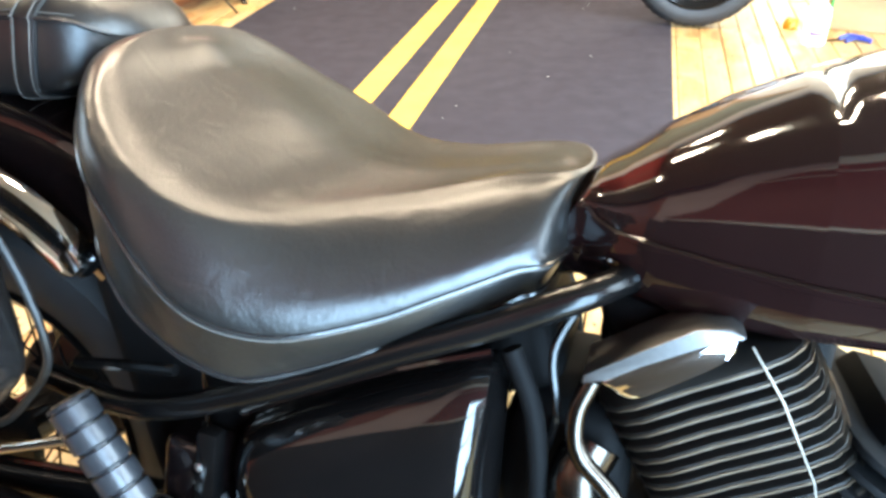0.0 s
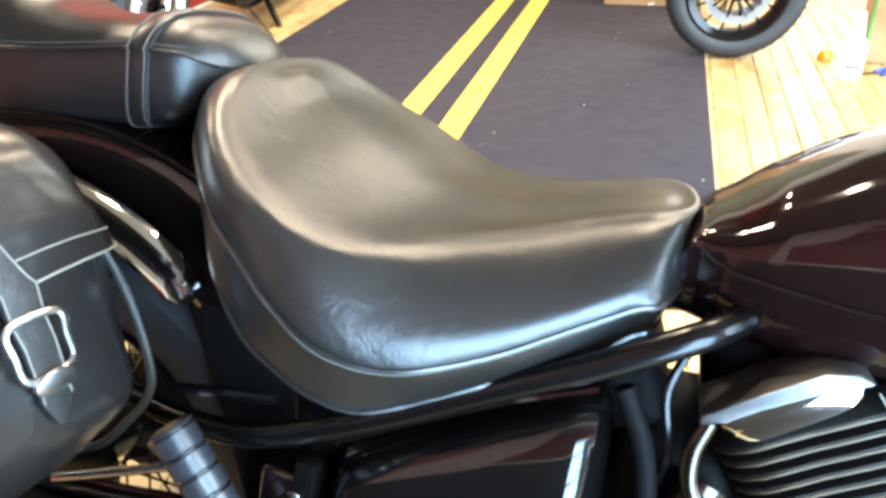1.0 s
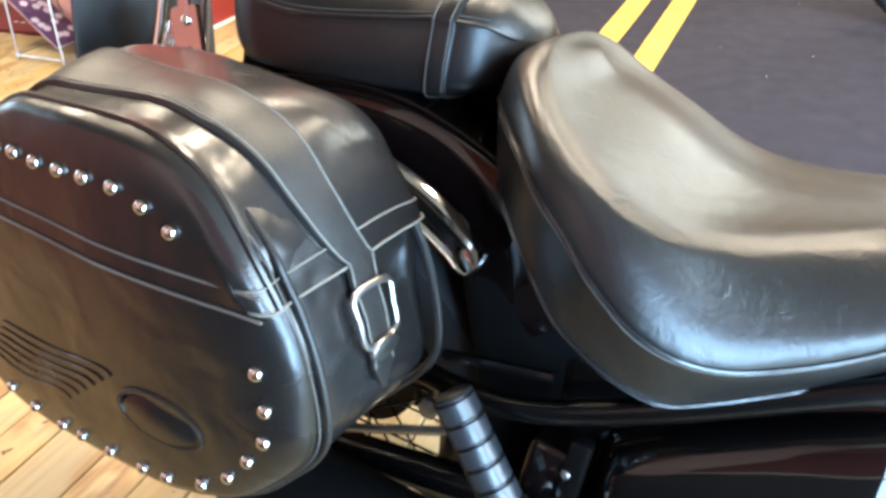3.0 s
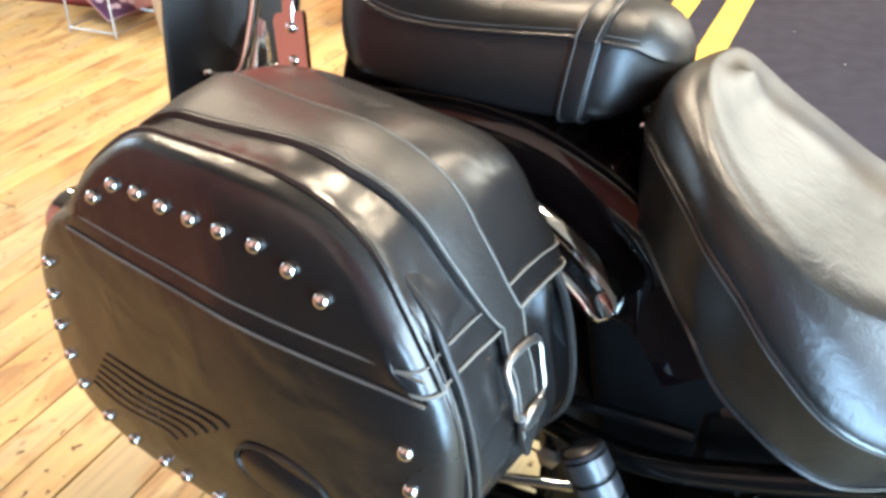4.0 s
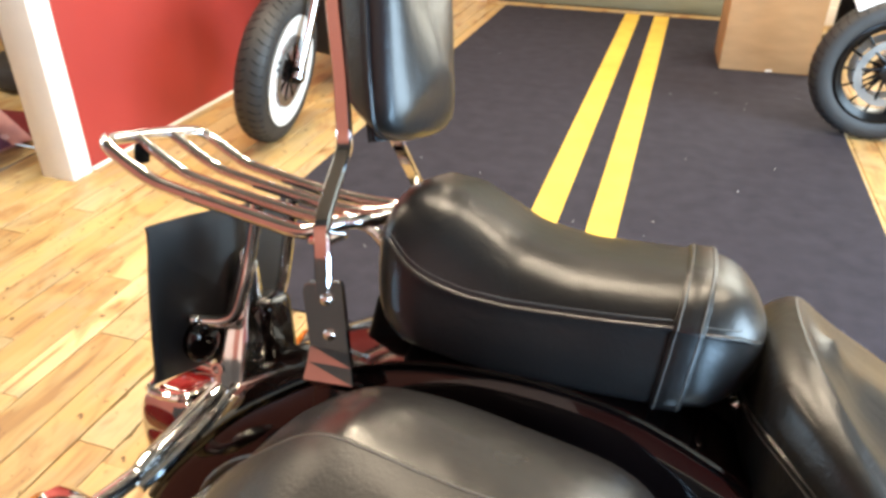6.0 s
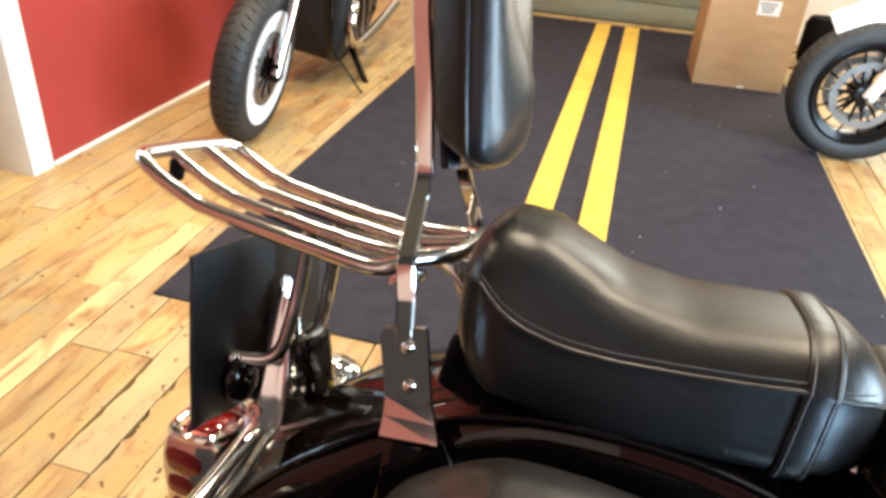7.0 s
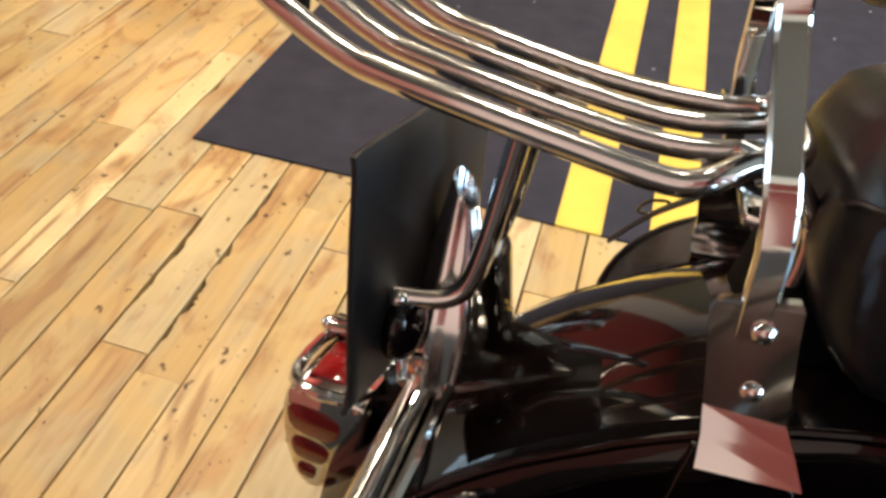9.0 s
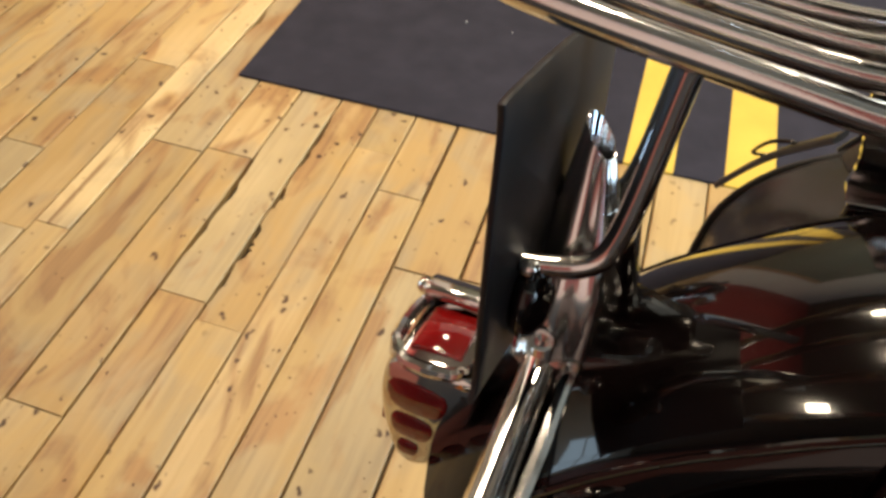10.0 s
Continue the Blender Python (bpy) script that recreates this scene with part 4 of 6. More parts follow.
# chrome rocker cover: a thin flange, darkened to mute its reflection, over a faceted body
flange = [(-0.068, 0.055), (-0.064, 0.061), (-0.020, 0.064), (0.030, 0.066), (0.052, 0.058), (0.058, 0.048), (0.030, 0.052), (-0.020, 0.053), (-0.050, 0.051)]
cov = part("rocker_cover", slab(flange, -0.095, -0.156, "y", 0.0025), DISC, engine, "chrome rocker cover, its flange toned down to mute a reflection")
cov.matrix_local = EM
body = [(-0.052, 0.051), (-0.050, 0.040), (-0.043, 0.030), (-0.030, 0.0265), (-0.005, 0.0285), (0.022, 0.031), (0.042, 0.035), (0.050, 0.043), (0.050, 0.054), (0.0, 0.054)]
part("cover_body", slab([(p.x, p.y) for p in spline([(u, v, 0) for u, v in body], 3, True)], -0.090, -0.153, "y", 0.006), CHROME, cov)
part("push_rod", tube([(0.529, -0.143, 0.638), (0.556, -0.148, 0.600), (0.588, -0.150, 0.540), (0.610, -0.148, 0.46)], 0.0012, 8), PIPE, engine, "smoked steel rod across the fins")
part("exhaust_pipe", tube(spline([(0.418, -0.145, 0.590), (0.409, -0.150, 0.560), (0.415, -0.152, 0.525), (0.445, -0.155, 0.495), (0.475, -0.16, 0.45), (0.49, -0.165, 0.38), (0.46, -0.18, 0.30), (0.38, -0.19, 0.26), (0.30, -0.195, 0.25)], 5), 0.0080, 12), PIPE, bike, "smoked metal exhaust pipe")
part("pipe_guard", tube(spline([(0.425, -0.12, 0.52), (0.415, -0.135, 0.49), (0.43, -0.145, 0.45), (0.45, -0.15, 0.40)], 4), 0.024, 12), PIPE, bike, "smoked metal pipe guard")
part("intake", rbox(0.075, 0.10, 0.07, 0.02, pose(0.455, -0.03, 0.618, 0, -25, 0), seg=3), MATTBLACK, engine)
part("cable", tube(spline([(0.385, -0.12, 0.50), (0.392, -0.135, 0.55), (0.384, -0.13, 0.60), (0.40, -0.11, 0.64)], 5), 0.004, 8), IRON, bike)

# sissy bar
def flat_bar(points, w, t, bm=None):
    """A flat bar along points, w wide along x and t thick."""
    bm = bm or bmesh.new()
    p = [Vector(q) for q in points]
    rows = []
    for i, q in enumerate(p):
        d = (p[min(i + 1, len(p) - 1)] - p[max(i - 1, 0)]).normalized()
        ex = (Vector((1, 0, 0)) - d * d.x).normalized()
        ey = d.cross(ex)
        c = min(w, t) * 0.25
        rows.append([q + ex * a + ey * b for a, b in ((-w / 2, -t / 2 + c), (-w / 2 + c, -t / 2), (w / 2 - c, -t / 2), (w / 2, -t / 2 + c), (w / 2, t / 2 - c), (w / 2 - c, t / 2), (-w / 2 + c, t / 2), (-w / 2, t / 2 - c))])
    skin(bm, rows)
    return bm


SISSY = [(-0.456, -0.127, 0.795), (-0.460, -0.127, 0.840), (-0.465, -0.124, 0.864), (-0.468, -0.116, 0.877), (-0.472, -0.096, 0.898), (-0.476, -0.073, 0.921), (-0.478, -0.064, 0.933), (-0.480, -0.062, 0.946),
         (-0.488, -0.062, 1.0), (-0.500, -0.062, 1.06), (-0.512, -0.061, 1.14), (-0.516, -0.054, 1.175), (-0.518, -0.036, 1.192), (-0.519, 0, 1.198)]
sissy = part("sissy_bar", flat_bar(SISSY + [(x, -y, z) for x, y, z in SISSY[-2::-1]], 0.0160, 0.0070), CHROME, bike, "chrome passenger backrest frame")
for sy in (-1, 1):
    part("bolt", ball(0.0045, axis_pose((-0.474, sy * 0.088, 0.905), (1, sy * 0.4, 0)), 0.6), CHROME, sissy)
for s in (-1, 1):
    bm = bmesh.new()
    skin(bm, [[(-0.456 + dx - w, s * a, z), (-0.456 + dx + w, s * a, z + tip), (-0.456 + dx + w, s * (a + 0.006), z + tip), (-0.456 + dx - w, s * (a + 0.006), z)]
              for z, a, w, dx, tip in ((0.7120, 0.120, 0.0240, 0.022, 0.004), (0.7245, 0.1370, 0.0255, 0.021, 0.005), (0.7285, 0.1425, 0.0250, 0.020, 0.005), (0.7430, 0.1340, 0.0222, 0.016, 0.003), (0.7560, 0.1262, 0.0200, 0.011, 0.001),
                                       (0.806, 0.124, 0.0205, -0.001, 0.004), (0.812, 0.1238, 0.0190, -0.001, 0.006), (0.8145, 0.1236, 0.0165, -0.001, 0.007))])
    part("fender_plate", slab([(-0.460, 0.722), (-0.412, 0.726), (-0.392, 0.690), (-0.378, 0.650), (-0.466, 0.640)], s * 0.118, s * 0.126, "y", 0.002), PAINT, bike, "glossy black plate under the docking bracket")
    bracket = part("side_bracket", bm, CHROME, bike, "chrome docking plate with two domed bolts", smooth=False)
    for x, z in ((-0.452, 0.803), (-0.446, 0.770)):
        part("bolt", ball(0.0060, axis_pose((x, s * 0.1315, z), (0, s, 0)), 0.75), CHROME, bracket, "domed chrome bolt")
# backrest pad
def pad_outline(n=5):
    return [(p.x, p.y) for p in spline([(-0.088, 0.990, 0), (-0.080, 0.958, 0), (-0.048, 0.947, 0), (0, 0.944, 0), (0.048, 0.947, 0), (0.080, 0.958, 0), (0.088, 0.990, 0), (0.090, 1.06, 0), (0.086, 1.13, 0), (0.063, 1.165, 0), (0, 1.175, 0),
                                        (-0.063, 1.165, 0), (-0.086, 1.13, 0), (-0.090, 1.06, 0)], n, True)]


def pad_level(k, x):
    return [(x - 0.13 * (v - 0.95), u * k, 1.055 + (v - 1.055) * (1 - (1 - k) * 0.8)) for u, v in pad_outline()]


bm = bmesh.new()
skin(bm, [pad_level(k, x) for k, x in ((0.60, -0.4755), (0.74, -0.4750), (0.80, -0.472), (0.86, -0.464), (0.93, -0.452), (0.985, -0.442), (1.0, -0.4345), (0.992, -0.428), (0.96, -0.4215), (0.88, -0.4160), (0.70, -0.4115), (0.45, -0.4090), (0.15, -0.4080))])
pad = part("backrest_pad", bm, PILLION, bike, "black leather backrest pad")
part("piping", tube(pad_level(1.006, -0.4385), 0.0023, 6, closed=True), PILLION, pad)
part("backing", slab([(u * 0.62, 1.055 + (v - 1.055) * 0.72) for u, v in pad_outline()], -0.494, -0.484, "x", 0.003), IRON, pad)
part("pad_bracket", tube([(-0.472, 0.0, 0.935), (-0.476, 0.0, 0.955), (-0.484, 0.0, 0.99)], 0.011, 8, flat=0.4), IRON, pad)

# luggage rack
rack = part("luggage_rack", tube(spline([(-0.487, 0.085, 0.852), (-0.56, 0.085, 0.853), (-0.66, 0.085, 0.866), (-0.695, 0.085, 0.874), (-0.735, 0.085, 0.893), (-0.752, 0.078, 0.902), (-0.757, 0.06, 0.904),
    (-0.758, 0, 0.905), (-0.757, -0.06, 0.904), (-0.752, -0.078, 0.902), (-0.735, -0.085, 0.893), (-0.695, -0.085, 0.874), (-0.66, -0.085, 0.866), (-0.56, -0.085, 0.853), (-0.512, -0.085, 0.848), (-0.492, -0.082, 0.852),
    (-0.474, -0.068, 0.860), (-0.448, -0.045, 0.864), (-0.442, 0.0, 0.865), (-0.442, 0.05, 0.864), (-0.450, 0.078, 0.860)], 4, True), 0.0075, 12, closed=True), STEMCHROME, bike, "chrome tubular luggage rack")
for y in (-0.030, 0.028):
    part("rail", tube(spline([(-0.444, y, 0.864), (-0.50, y, 0.851), (-0.56, y, 0.853), (-0.66, y, 0.866), (-0.695, y, 0.874), (-0.735, y, 0.893), (-0.757, y, 0.904)], 4), 0.0068, 12), STEMCHROME, rack)
part("loop", tube(spline([(-0.480, -0.05, 0.862), (-0.446, -0.048, 0.852), (-0.428, -0.046, 0.828), (-0.426, -0.046, 0.790), (-0.438, -0.046, 0.745), (-0.450, -0.046, 0.715)], 5), 0.0060, 10), CHROME, rack)
for s in (-1, 1):
    part("tab", rbox(0.020, 0.044, 0.006, 0.002, pose(-0.468, s * 0.104, 0.853)), CHROME, rack, "chrome mounting tab")
part("reflector", rbox(0.006, 0.022, 0.024, 0.003, pose(-0.748, -0.030, 0.886)), MATTBLACK, rack, "small dark tab under the rack")
for s in (-1, 1):
    lean_in = 1.0 if s < 0 else 0.3
    part("support", tube(spline([(x, s * (0.054 - lean_in * d), z) for x, d, z in ((-0.660, 0.0, 0.713), (-0.640, 0.005, 0.713), (-0.622, 0.010, 0.716), (-0.610, 0.014, 0.727), (-0.604, 0.018, 0.755), (-0.600, 0.024, 0.800), (-0.596, 0.026, 0.852))], 4), 0.0073, 10), CHROME, rack)

# plate seen from behind
plate = part("licence_plate", slab([(p.x, p.y) for p in spline([(-0.110, 0.672, 0), (-0.098, 0.656, 0), (0.098, 0.656, 0), (0.110, 0.672, 0), (0.110, 0.808, 0), (0.092, 0.830, 0), (-0.092, 0.830, 0), (-0.110, 0.808, 0)], 4, True)], -0.002, 0.002, "x", 0.0012),
             PLATEBLACK, bike, "blank satin black back of the plate")
PLATE = Matrix.Translation((-0.6715, -0.108, 0.83)) @ pose(0, 0, 0, 0, -4.5, -6) @ Matrix.Translation((0, 0.108, -0.83))
plate.matrix_local = PLATE
# rounded lump of the plate's lower bracket, not a light
part("plate_lamp", ball(0.026, axis_pose((0.008, -0.048, 0.688), (1, 0, 0)), 0.55, 20, 10), PAINT, plate, "rounded glossy bracket lump under the plate")
part("bolt", ball(0.007, pose(0.008, -0.060, 0.716), 0.8), CHROME, plate)
for y in (-0.055, 0.03):
    part("bolt", ball(0.006, pose(0.010, y, 0.690), 0.8), CHROME, plate)

# chrome stem and tail bracket
stem_foot, stem_dir = Vector((-0.625, -0.006, 0.640)), Vector((-0.065, 0.175, 1))
stem_rows = []
for r, h, cut in ((0.031, -0.02, 0), (0.0320, 0.02, 0), (0.0310, 0.042, 0), (0.0265, 0.060, 0), (0.0215, 0.076, 0), (0.0185, 0.092, 0.002), (0.0150, 0.110, 0.005), (0.0118, 0.126, 0.0095), (0.0105, 0.1315, 0.0115), (0.0094, 0.1315, 0.0115), (0.0085, 0.120, 0.008), (0.0085, 0.095, 0)):
    ring = []
    for k in range(48):
        a = math.tau * k / 48
        # flutes added to the shape to break reflections into vertical streaks
        rr = r * (1 + 0.05 * math.cos(7 * a))
        ring.append(stem_foot + stem_dir * (h - cut * math.cos(a + 0.45)) + Vector((rr * math.cos(a), rr * math.sin(a), 0)))
    stem_rows.append(ring)
bm = bmesh.new()
skin(bm, stem_rows)
part("stem", bm, STEMCHROME, bike, "tapered bright chrome stem with a slanted open mouth")
part("tail_bracket", rbox(0.05, 0.07, 0.13, 0.016, pose(-0.610, 0.030, 0.665, 0, -12, 0), seg=3), PAINT, bike, "glossy black tail bracket")
part("bolt", lathe([(0.002, 0.002), (0.005, 0.002), (0.005, 0.006), (0.008, 0.006), (0.009, 0.003), (0.009, -0.01)], 12, axis_pose((-0.634, -0.034, 0.650), (0, -1, 0.2))), CHROME, bike, "chrome socket bolt")

# tail light
tl = part("tail_light", slab([(p.x, p.y) for p in spline([(-0.736, 0.585, 0), (-0.728, 0.599, 0), (-0.700, 0.603, 0), (-0.672, 0.601, 0), (-0.664, 0.590, 0), (-0.668, 0.555, 0), (-0.684, 0.515, 0), (-0.704, 0.500, 0), (-0.722, 0.512, 0), (-0.735, 0.555, 0)], 4, True)], -0.047, 0.047, "y", 0.009),
          CHROME, bike, "chrome tail light with red lenses in its side and top")
for s in (-1, 1):
    for x, z, w, h in ((-0.7075, 0.5715, 0.040, 0.026), (-0.7085, 0.5425, 0.029, 0.020), (-0.7095, 0.520, 0.015, 0.012)):
        part("lens", slab([(p.x, p.y) for p in spline([(x - w / 2, z + h / 2, 0), (x + w / 2, z + h * 0.36, 0), (x + w * 0.42, z - h / 2, 0), (x - w * 0.40, z - h * 0.42, 0)], 4, True)], s * 0.043, s * 0.0485, "y", 0.0015), REDLENS, tl, "red side lens")
part("lens", slab([(-0.722, -0.030), (-0.684, -0.030), (-0.682, 0.020), (-0.720, 0.020)], 0.598, 0.6055, "z", 0.003), REDLENS, tl, "red top lens")
part("lens", rbox(0.006, 0.070, 0.060, 0.0025, pose(-0.734, 0, 0.557)), REDLENS, tl, "red rear lens")
part("bezel", tube(spline([(-0.729, -0.040, 0.603), (-0.676, -0.040, 0.604), (-0.674, 0.028, 0.606), (-0.727, 0.028, 0.605)], 4, True), 0.005, 8, closed=True), CHROME, tl, "chrome bezel")
part("visor", rbox(0.056, 0.030, 0.012, 0.005, pose(-0.706, 0.034, 0.611, -14, 0, 0), seg=3), CHROME, tl, "chrome visor")
part("visor_tip", ball(0.008, pose(-0.735, 0.036, 0.607), 0.9), CHROME, tl)
part("mount", tube(spline([(-0.675, 0, 0.570), (-0.650, 0, 0.590), (-0.620, 0, 0.620)], 4), 0.026, 12), IRON, tl)

# turn signals
for s in (-1, 1):
    bar = part("signal_bar", tube(spline([(-0.628, s * 0.0, 0.632), (-0.632, s * 0.05, 0.618), (-0.636, s * 0.11, 0.596), (-0.638, s * 0.17, 0.580), (-0.640, s * 0.225, 0.576)], 5), [0.013] * 14 + [0.010] * 7, 12), CHROME, bike, "chrome turn signal bar")
    part("rod", tube(spline([(-0.610, s * 0.02, 0.640), (-0.612, s * 0.06, 0.620), (-0.618, s * 0.12, 0.592), (-0.628, s * 0.17, 0.572)], 4), 0.006, 8), CHROME, bar)
    sig = part("turn_signal", lathe([(0.004, -0.036), (0.017, -0.037), (0.029, -0.029), (0.037, -0.014), (0.0395, 0.003), (0.0390, 0.014), (0.033, 0.019)], 24, axis_pose((-0.655, s * 0.246, 0.562), (-1, 0, 0.05))), CHROME, bike, "chrome bullet turn signal")
    part("lens", lathe([(0.033, 0.020), (0.030, 0.028), (0.018, 0.034), (0.003, 0.036)], 24, axis_pose((-0.655, s * 0.246, 0.562), (-1, 0, 0.05))), AMBER, sig, "amber lens")

# side stand, down on the far side
ground = BIKE.inverted() @ Vector((0.30, 1.62, 0.0))
ground.z += 0.012
part("side_stand", tube([(0.26, 0.13, 0.22), tuple(Vector((0.26, 0.13, 0.22)).lerp(ground, 0.6)), tuple(ground)], 0.013, 10), IRON, bike, "black side stand")

# ---- saddlebag ----
BAGOUT = [(-0.546, 0.600), (-0.560, 0.540), (-0.562, 0.485), (-0.548, 0.435), (-0.508, 0.408), (-0.445, 0.397), (-0.37, 0.400), (-0.30, 0.406), (-0.225, 0.416), (-0.160, 0.440), (-0.118, 0.482), (-0.086, 0.525),
          (-0.080, 0.562), (-0.087, 0.612), (-0.102, 0.660), (-0.115, 0.692), (-0.160, 0.728), (-0.214, 0.748), (-0.313, 0.751), (-0.358, 0.746), (-0.405, 0.716), (-0.445, 0.682), (-0.505, 0.648)]
bag_ring = [(p.x, p.y) for p in spline([(u, v, 0) for u, v in BAGOUT], 4, True)]
BC = (-0.31, 0.58)


def outer_y(z, x=-0.2):
    """The outer face leans in towards its foot."""
    return -0.417 + max(0.0, 0.68 - z) * 0.16 + max(0.0, -0.25 - x) * 0.09


def lid_rise(z, t):
    """The top climbs from the outer shoulder and falls again at the fender."""
    return lerp_table(t, ((0, 0), (0.15, 0.008), (0.3, 0.019), (0.6, 0.032), (0.8, 0.031), (0.93, 0.022), (1, 0.012))) * min(1, max(0, (z - 0.655) / 0.06))


def bag_loft(ring, c, levels):
    rings = []
    for k, y in levels:
        row = []
        for u, v in ring:
            x, z = c[0] + (u - c[0]) * k, c[1] + (v - c[1]) * k
            t = (y + 0.417) / 0.22
            yy = outer_y(z, x) * (1 - t) + (-0.197) * t
            rise = lid_rise(z, t)
            full = min(1, max(0, (x + 0.17) / 0.07)) * min(1, max(0, (0.70 - z) / 0.05))
            puff = full * (0.012 * (1 - (2 * min(1, max(0, t)) - 1) ** 2) + 0.003 * math.sin(46 * z + 21 * y))
            row.append((x + puff, yy, z + rise))
        rings.append(row)
    bm = bmesh.new()
    skin(bm, rings)
    return bm


saddlebag = part("saddlebag", bag_loft(bag_ring, BC, ((0.3, -0.418), (0.7, -0.419), (0.90, -0.417), (0.955, -0.412), (0.985, -0.404), (1.0, -0.390), (0.988, -0.37), (0.985, -0.34), (0.985, -0.31), (0.985, -0.28), (0.988, -0.25), (0.99, -0.23), (0.985, -0.212), (0.95, -0.201), (0.5, -0.197))),
                 BAG, bike, "black studded leather saddlebag with a buckled lid")
for k, y, fat in ((1.004, -0.392, 0.0032), (1.002, -0.214, 0.0042)):
    swell = [0.008 * min(1, max(0, (u + 0.17) / 0.07)) * min(1, max(0, (0.70 - v) / 0.05)) for u, v in bag_ring]
    ring = [(BC[0] + (u - BC[0]) * k + d, outer_y(v, u) + (y + 0.417), BC[1] + (v - BC[1]) * k) for (u, v), d in zip(bag_ring, swell)]
    part("piping", tube(ring, fat, 8, closed=True), STRAP, saddlebag, "rolled leather edge")
    part("stitching", tube([(BC[0] + (x - BC[0]) * 0.992, yy - 0.008 if y < -0.3 else yy + 0.005, BC[1] + (z - BC[1]) * 0.992) for x, yy, z in ring], 0.0008, 5, closed=True), STITCH, saddlebag)

# lid: upper part of the bag, a little larger, its lower edge curved
TOPARC = [(-0.452, 0.674), (-0.415, 0.716), (-0.361, 0.752), (-0.313, 0.758), (-0.214, 0.755), (-0.157, 0.735), (-0.120, 0.694), (-0.102, 0.667), (-0.094, 0.652)]
EDGE = [(-0.094, 0.649), (-0.12, 0.649), (-0.165, 0.648), (-0.215, 0.648), (-0.263, 0.650), (-0.32, 0.653), (-0.38, 0.655), (-0.452, 0.660)]
top_pts = [(p.x, p.y) for p in spline([(u, v, 0) for u, v in TOPARC], 5)]
edge_pts = [(p.x, p.y) for p in spline([(u, v, 0) for u, v in EDGE], 5)]


def lid_row(k, y):
    row = []
    for u, v in top_pts:
        cx, cz = -0.26, 0.655
        x, z = cx + (u - cx) * k, cz + (v - cz) * k
        t = (y + 0.417) / 0.22
        rise = lid_rise(z, t)
        wave = (0.0045 * math.sin(14 * x + 20 * y) + 0.0028 * math.sin(33 * x - 19 * y + 1)) * max(0, (z - 0.7) / 0.05) * min(1, max(0, t) * 4)
        if u > -0.13:
            rise += 0.020 * min(1, max(0, t)) * (u + 0.13) / 0.036
        row.append(Vector((x, outer_y(z, x) + (y + 0.417) if t < 0.15 else outer_y(z, x) * (1 - t) - 0.197 * t, z + rise + wave)))
    return row


def lid_mesh():
    """Outer side panel, rolled shoulder, domed top and the front fall."""
    bm = bmesh.new()
    rows = []
    low = []
    for u, v in top_pts:
        f = (u - top_pts[0][0]) / (top_pts[-1][0] - top_pts[0][0])
        z = float(np.interp(u, [p[0] for p in edge_pts[::-1]], [p[1] for p in edge_pts[::-1]]))
        x = -0.26 + (u + 0.26) * (0.955 if u < -0.26 else 1.0)
        low.append(Vector((x, outer_y(z, x) - 0.0075, z)))
    shoulder = lid_row(0.91, -0.4240)
    rows.append([p + Vector((0, 0.005, -0.0005)) for p in low])
    rows.append(low)
    for f in (0.33, 0.66):
        rows.append([a.lerp(b, f) + Vector((0, -0.0012, 0)) for a, b in zip(low, shoulder)])
    rows.append(shoulder)
    for k, y in ((0.965, -0.4215), (0.992, -0.4170), (1.003, -0.4120), (1.010, -0.4080), (0.998, -0.4030), (0.992, -0.394), (0.994, -0.38), (0.995, -0.36), (1.0, -0.34), (1.002, -0.32), (0.998, -0.30), (0.99, -0.27), (0.992, -0.24), (1.0, -0.215), (0.99, -0.204), (0.96, -0.199)):
        rows.append(lid_row(k, y))
    edged = []
    for r in rows:
        a, b = r[0] + Vector((0.004, 0, 0.001)), r[-1] + Vector((-0.005, 0, 0.001))
        edged.append([a] + r + [b])
    skin(bm, edged, closed_ring=False)
    return bm, rows


bm, rows = lid_mesh()
lid = part("lid", bm, BAG, saddlebag, "leather lid with a rolled shoulder seam")
low, roll = rows[1], rows[8]
part("piping", tube(roll, 0.0030, 6), BAG, lid)
part("stitching", tube([p + Vector((0, -0.0012, -0.004)) for p in rows[7]], 0.0010, 5), PALETHREAD, lid)
part("stitching", tube([p + Vector((0, -0.0010, 0)) for p in low], 0.0012, 6), PALETHREAD, lid, "pale worn lower edge")
part("stitching", tube([p + Vector((0, -0.0018, 0.017)) for p in low[2:-1]], 0.0011, 5), PALETHREAD, lid)
fall = [Vector(r[-1]) for r in rows[4:]]
part("stitching", tube([p + Vector((0.002, 0, 0)) for p in fall], 0.0011, 6), PALETHREAD, lid)
fall2 = [Vector(r[-6]) for r in rows[4:]]
part("stitching", tube([p + Vector((0.0012, 0, 0.0008)) for p in fall2], 0.0008, 5), PALETHREAD, lid)

# lid strap and buckle
rws = []
count = len(top_pts)
for i in range(count):
    f = i / (count - 1)
    yc, w = lerp_table(f, ((0, -0.356), (0.55, -0.354), (0.85, -0.325), (1, -0.311))), lerp_table(f, ((0, 0.028), (0.25, 0.030), (0.55, 0.027), (0.75, 0.023), (0.9, 0.020), (1, 0.018)))
    row = []
    for sy, o in ((-1, 0.0), (-0.96, 0.0040), (-0.5, 0.0046), (0, 0.0048), (0.5, 0.0046), (0.96, 0.0040), (1, 0.0)):
        y = yc + sy * w
        a = lid_row(1.0, y)
        p, q = a[i], a[min(i + 1, count - 1)] - a[max(i - 1, 0)]
        nrm = Vector((-q.z, 0, q.x)).normalized()
        row.append(p + nrm * o)
    rws.append(row)
